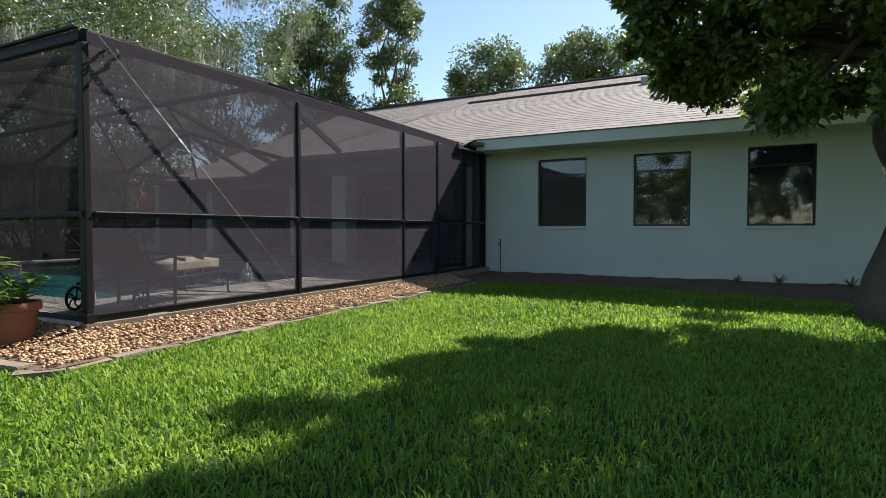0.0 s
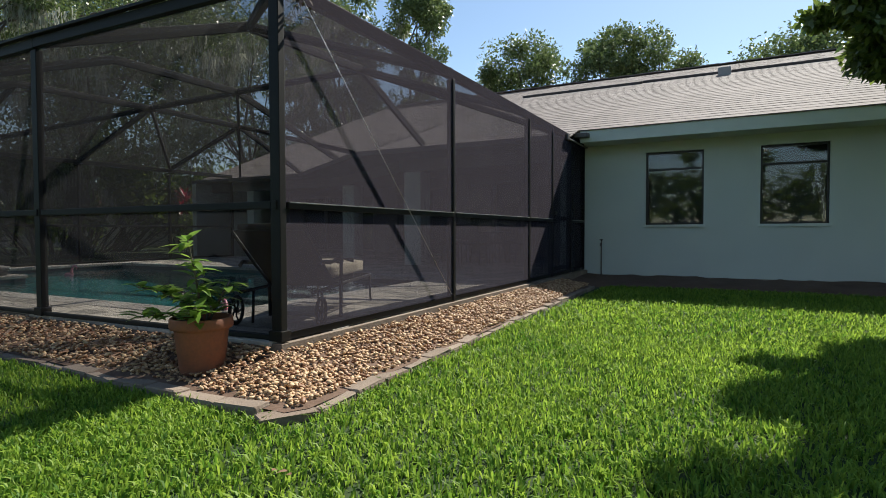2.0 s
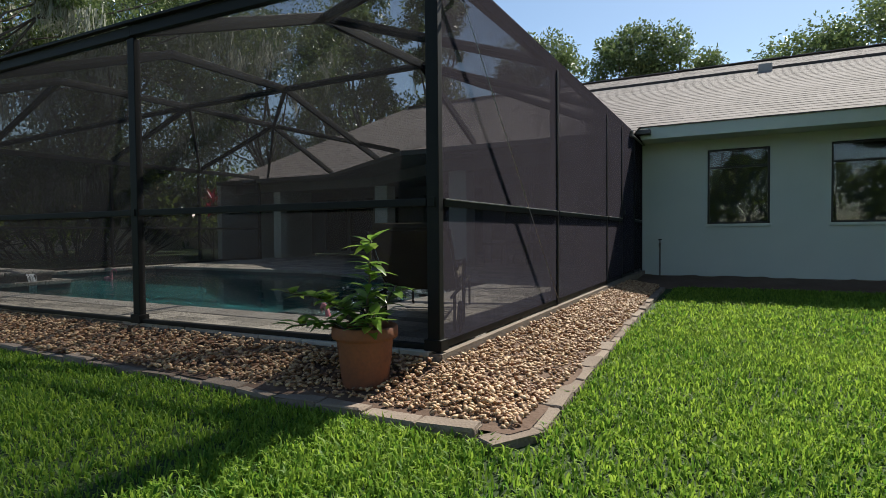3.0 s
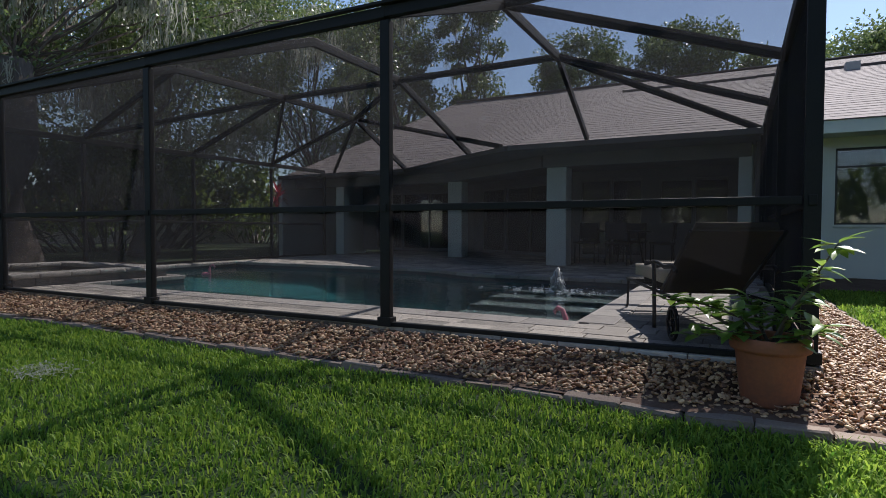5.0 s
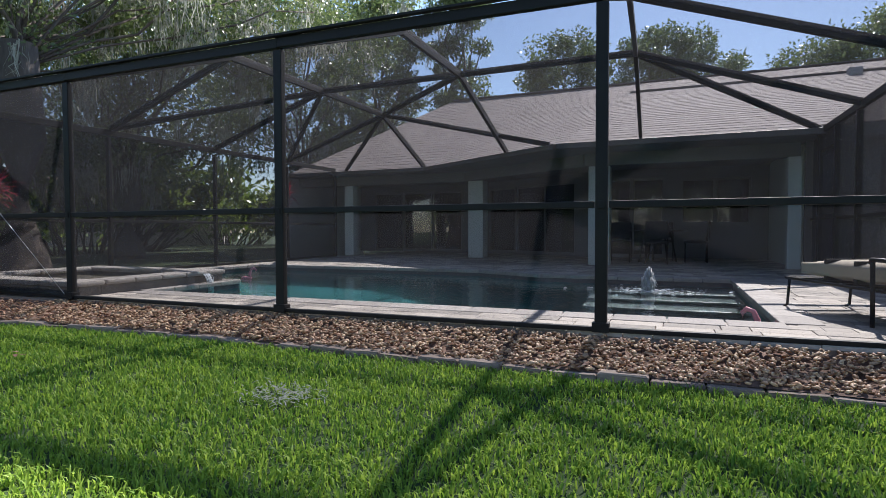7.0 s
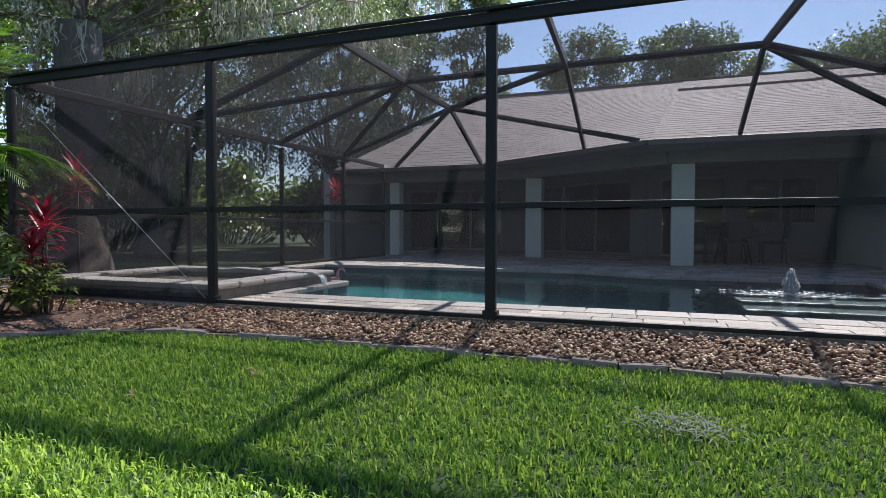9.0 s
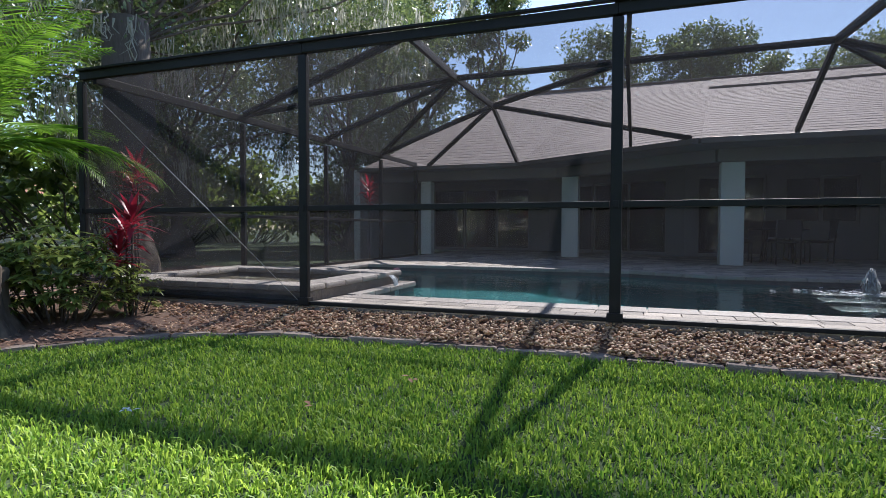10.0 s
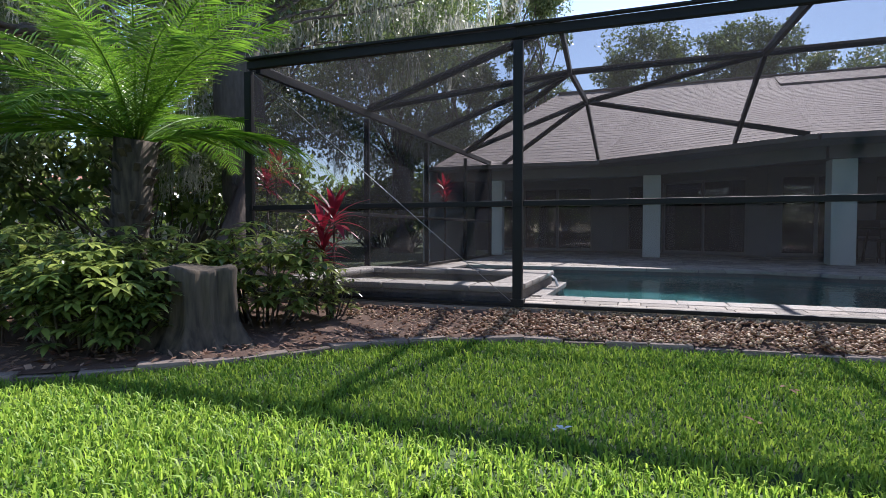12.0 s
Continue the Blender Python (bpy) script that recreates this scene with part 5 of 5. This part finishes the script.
# scraps on the lawn
def scrap(at, n, size, material, label, category, seed, spread=None):
    random.seed(seed)
    bm = bmesh.new()
    for i in range(n):
        a = random.uniform(0, 6.28)
        p = Vector((random.gauss(0, spread or size * 0.35), random.gauss(0, (spread or size * 0.35) * 0.8), random.uniform(0.0, 0.02)))
        leaf_bm(bm, p, (math.cos(a), math.sin(a), random.uniform(-0.2, 0.6)), (0.01, 0, 1), size * random.uniform(0.5, 1.0), size * (0.12 if spread else 0.5), curl=0.3)
    ob = part(category.replace(" ", "_"), bm, material)
    ob.location = at
    return tagged(ob, label, category)


scrap((-7.6, -2.6, -0.145), 5, 0.04, M_FOAM, "small pale crumpled scrap lying on the grass", "paper scrap", 91)
scrap((-6.82, -2.23, -0.145), 2, 0.05, M_DEAD, "dry fallen leaf on the grass", "fallen leaf", 92)
scrap((-6.56, -1.62, -0.145), 3, 0.06, M_DEAD, "dry fallen leaves on the grass", "fallen leaf", 93)
scrap((-4.18, -1.69, -0.145), 240, 0.06, M_MOSS, "thin patch of dry mown grass on the lawn", "dry grass", 94, 0.12)
scrap((1.35, -1.2, -0.145), 3, 0.05, M_DEAD, "dry fallen leaf on the grass", "fallen leaf", 95)

# ---- pavers, pebbles, litter, lawn: the many pieces last ----
coping_pieces()
random.seed(77)
PW, PL = 0.2, 0.40
paver_meshes = {}
for k, ln in enumerate((PL, PL * 0.5, PL * 0.75, PL * 0.25)):
    bm = bmbox(0.003, ln - 0.003, 0.003, PW - 0.003, -0.03, 0.0, bevel=0.005)
    me = bpy.data.meshes.new("paver")
    bm.to_mesh(me)
    bm.free()
    me.materials.append(M_PAVER)
    paver_meshes[k] = (me, ln)


def near_deck(x, y):
    return (0.02 <= y <= 0.92 and -8.1 <= x <= -0.02) or (-1.45 <= x <= 0.0 and 0.6 <= y <= 5.2)


made = 0
rest_co, rest_f = [], []


def flat_paver(x, y, ln):
    b = len(rest_co)
    x0, x1, y0, y1, z, q = x + 0.003, x + ln - 0.003, y + 0.003, y + PW - 0.003, random.uniform(-0.002, 0.002), 0.005
    rest_co.extend([(x0, y0, -0.012), (x1, y0, -0.012), (x1, y1, -0.012), (x0, y1, -0.012),
                    (x0 + q, y0 + q, z), (x1 - q, y0 + q, z), (x1 - q, y1 - q, z), (x0 + q, y1 - q, z)])
    rest_f.extend([(b + 4, b + 5, b + 6, b + 7), (b, b + 1, b + 5, b + 4), (b + 1, b + 2, b + 6, b + 5), (b + 2, b + 3, b + 7, b + 6), (b + 3, b, b + 4, b + 7)])


y = 0.02
while y < 13.5:
    x = -11.2 - random.random() * 0.3
    while x < -0.1:
        for k in (random.choice((0, 0, 0, 1, 2)), 1, 3):
            me, ln = paver_meshes[k]
            cx, cy = x + ln / 2, y + PW / 2
            ok = x > -11.2 and x + ln < 0.06 and not (SX0 - 0.05 < cx < SX1 + 0.05 and cy < SY1 + 0.05)
            # the coping keeps its own strip round the pool
            ok = ok and not any(in_poly(px + dx, py + dy, POOL) for px in (x, cx, x + ln) for py in (y, y + PW) for dx in (-0.05, 0.05) for dy in (-0.05, 0.05))
            if ok:
                break
        if not ok:
            x += 0.05
            continue
        if near_deck(cx, cy) and made < 300:
            ob = new("paver", me)
            ob.location = (x, y, random.uniform(-0.002, 0.002))
            ob.parent = deck
            made += 1
        else:
            flat_paver(x, y, ln)
        x += ln
    y += PW
tagged(mesh_np("paver_field", np.array(rest_co), np.array(rest_f), M_PAVER_J, deck), kind="stuff")

# pebbles
stone_meshes = []
for k in range(6):
    random.seed(200 + k)
    bm = bmesh.new()
    bmesh.ops.create_uvsphere(bm, u_segments=6, v_segments=4, radius=1.0)
    bmesh.ops.triangulate(bm, faces=bm.faces)
    sx, sy, sz = random.uniform(1.1, 1.8), random.uniform(0.65, 0.95), random.uniform(0.4, 0.65)
    for v in bm.verts:
        k2 = 1 + 0.28 * noise.noise(v.co * 1.7 + Vector((k * 7.0, 0, 0)))
        v.co = Vector((v.co.x * sx, v.co.y * sy, v.co.z * sz)) * k2
    for f in bm.faces:
        f.smooth = True
    me = bpy.data.meshes.new("pebble")
    bm.to_mesh(me)
    bm.free()
    me.materials.append(M_STONE_O)
    stone_meshes.append(me)
gravel = base("gravel_bed", "loose tan and brown river pebbles between kerb and cage", "gravel", kind="structure")
stone_np = []
for me in stone_meshes:
    co = np.array([v.co for v in me.vertices])
    fa = np.array([p.vertices[:] for p in me.polygons])
    stone_np.append((co, fa))


def bed_spot():
    u = rng.random()
    if u < 0.40:
        y = rng.uniform(-0.6, 6.4)
        return rng.uniform(0.12, 0.80 - 0.035 * max(y, 0)), y
    if u < 0.93:
        x = rng.uniform(-8.6, 0.8)
        return x, rng.uniform(-0.56, -0.02)
    return rng.uniform(-11.0, -8.3), rng.uniform(-1.0, -0.12)


def bed_z(x, y):
    """The heaped bed: highest against the deck, lower along the short wall."""
    return -0.155 + (0.125 if x < 0.1 else 0.095) * max(0.0, 1 - max(-y / 0.55, (x - 0.1) / 0.65, 0.0)) if x > -11.3 else -0.155


KERB_IN = KERB + [(-15.5, 6.0), (0.6, 8.0)]
allc, allf, base_i, single = [], [], 0, 0
for i in range(15000):
    x, y = bed_spot()
    if not in_poly(x, y, KERB_IN) or (x < 0.11 and y > -0.0 and x > -11.3) or (POT.xy - Vector((x, y))).length < 0.12:
        continue
    s = rng.uniform(0.008, 0.019)
    z = bed_z(x, y) + rng.uniform(0.0, 0.026)
    k = int(rng.integers(0, 6))
    m = pose(x, y, z, rng.uniform(-35, 35), rng.uniform(-35, 35), rng.uniform(0, 360)) @ Matrix.Diagonal((s, s, s, 1))
    if single < 300 and x > -1.2 and y < 1.2 and x < 0.9:
        ob = new("pebble", stone_meshes[k])
        ob.matrix_world = m
        ob.parent = gravel
        single += 1
        continue
    co, fa = stone_np[k]
    mm = np.array(m)
    allc.append(co @ mm[:3, :3].T + mm[:3, 3])
    allf.append(fa + base_i)
    base_i += len(co)
tagged(mesh_np("pebble_field", np.concatenate(allc), np.concatenate(allf), M_STONE, gravel, smooth=True), kind="stuff")

# fallen leaves and bark over the beds
n = 9500
lx = np.where(rng.random(n) < 0.66, rng.uniform(-13, -8, n), rng.uniform(-9, 0.3, n))
ly = np.where(lx < -8.2, rng.uniform(-3.2, -0.1, n), rng.uniform(-0.55, -0.1, n))
keep = np.array([in_poly(a, b, KERB_IN) for a, b in zip(lx, ly)]) & ~((lx > -8.2) & (rng.random(n) < 0.7))
lx, ly = lx[keep], ly[keep]
n = len(lx)
pos = np.stack([lx, ly, np.array([bed_z(p, q) for p, q in zip(lx, ly)]) + 0.02 + rng.random(n) * 0.02], 1)
a = rng.random(n) * 6.2832
d = np.stack([np.cos(a), np.sin(a), rng.normal(0, 0.25, n)], 1)
s = np.stack([-np.sin(a), np.cos(a), rng.normal(0, 0.4, n)], 1)
ln, wd = (0.014 + 0.03 * rng.random(n))[:, None], (0.006 + 0.009 * rng.random(n))[:, None]
co = np.stack([pos - d * ln, pos + s * wd, pos + d * ln, pos - s * wd], 1).reshape(-1, 3)
litter = tagged(mesh_np("leaf_litter", co, np.arange(4 * n).reshape(n, 4), M_DEAD), "dry brown leaves and bark chips on the beds", "leaf litter", kind="stuff")


# lawn blades
def blades(x, y, h, w):
    """Broad blades in tufts of three, fanning out from a shared root."""
    root = np.arange(len(x)) // 3 * 3
    spread = rng.random(len(x)) ** 0.5 * w * 6
    a = rng.random(len(x)) * 6.2832
    x, y = x[root] + np.cos(a) * spread, y[root] + np.sin(a) * spread
    n = len(x)
    z = np.full(n, GZ)
    lean = 0.2 + 0.8 * rng.random(n)
    a = a + rng.normal(0, 0.6, n)
    dx, dy = np.cos(a), np.sin(a)
    h = h * (0.7 + 0.6 * rng.random(n)[root])
    hh = h * (0.55 + 0.75 * rng.random(n))
    b = a + 1.5708 + rng.normal(0, 0.5, n)
    wx, wy = np.cos(b) * w, np.sin(b) * w
    mx, my, mz = x + dx * hh * lean * 0.35, y + dy * hh * lean * 0.35, z + hh * 0.62
    tx, ty, tz = x + dx * hh * lean * 1.0, y + dy * hh * lean * 1.0, z + hh * (1.0 - 0.3 * lean)
    co = np.stack([np.stack([x - wx, y - wy, z], 1), np.stack([x + wx, y + wy, z], 1), np.stack([mx + wx, my + wy, mz], 1),
                   np.stack([mx - wx, my - wy, mz], 1), np.stack([tx, ty, tz], 1)], 1).reshape(-1, 3)
    i = np.arange(n)[:, None] * 5
    f = np.stack([i + np.array([0, 1, 2]), i + np.array([0, 2, 3]), i + np.array([3, 2, 4])], 1).reshape(-1, 3)
    return co, f


def lawn_mask(x, y):
    """True on the lawn: outside the kerb, the deck and the soil along the wall."""
    kx = np.array([p[0] for p in KERB[3:]])[::-1]
    ky = np.array([p[1] for p in KERB[3:]])[::-1]
    front = y < np.interp(x, kx, ky) - 0.06
    side = np.interp(y, [-0.6, 3.2, 6.4], [0.92, 0.76, 0.66])
    right = ((x > side) | (y < -0.74)) & (y < 6.55 + 0.35 * np.sin(np.minimum(x, 6) * 0.55) - np.where(x < 8, 0.06 * np.maximum(0, x - 4) ** 2, 0.9))
    return np.where(x > 0.8, right, front)


def scatter(n, x0, x1, y0, y1):
    x, y = rng.uniform(x0, x1, n), rng.uniform(y0, y1, n)
    m = lawn_mask(x, y)
    return x[m], y[m]


lawn = base("lawn_grass", "thick green lawn of broad-bladed grass", "grass", kind="stuff")
pieces = []
for n, q, h, w in ((240000, (-12, 0.8, -3.9, -0.4), 0.046, 0.0036), (185000, (-0.2, 6.8, -2.7, 2.6), 0.05, 0.0043), (78000, (0.6, 7.5, 2.5, 7.0), 0.056, 0.0062),
                   (26000, (-16, -8, -5.5, -2.5), 0.06, 0.004), (26000, (-16, 10, -10.0, -3.9), 0.065, 0.009)):
    x, y = scatter(n, *q)
    # thin and yellowed in patches, as lawns are
    patch = np.sin(x * 2.3 + np.sin(y * 1.7)) * np.sin(y * 2.9 + np.cos(x * 1.3))
    kp = rng.random(len(x)) < 0.82 + 0.18 * patch
    pieces.append(blades(x[kp], y[kp], h * (1.0 + 0.12 * patch[kp]), w))
off = 0
cs, fs = [], []
for co, f in pieces:
    cs.append(co)
    fs.append(f + off)
    off += len(co)
mesh_np("grass_blades", np.concatenate(cs), np.concatenate(fs), M_GRASS, lawn)
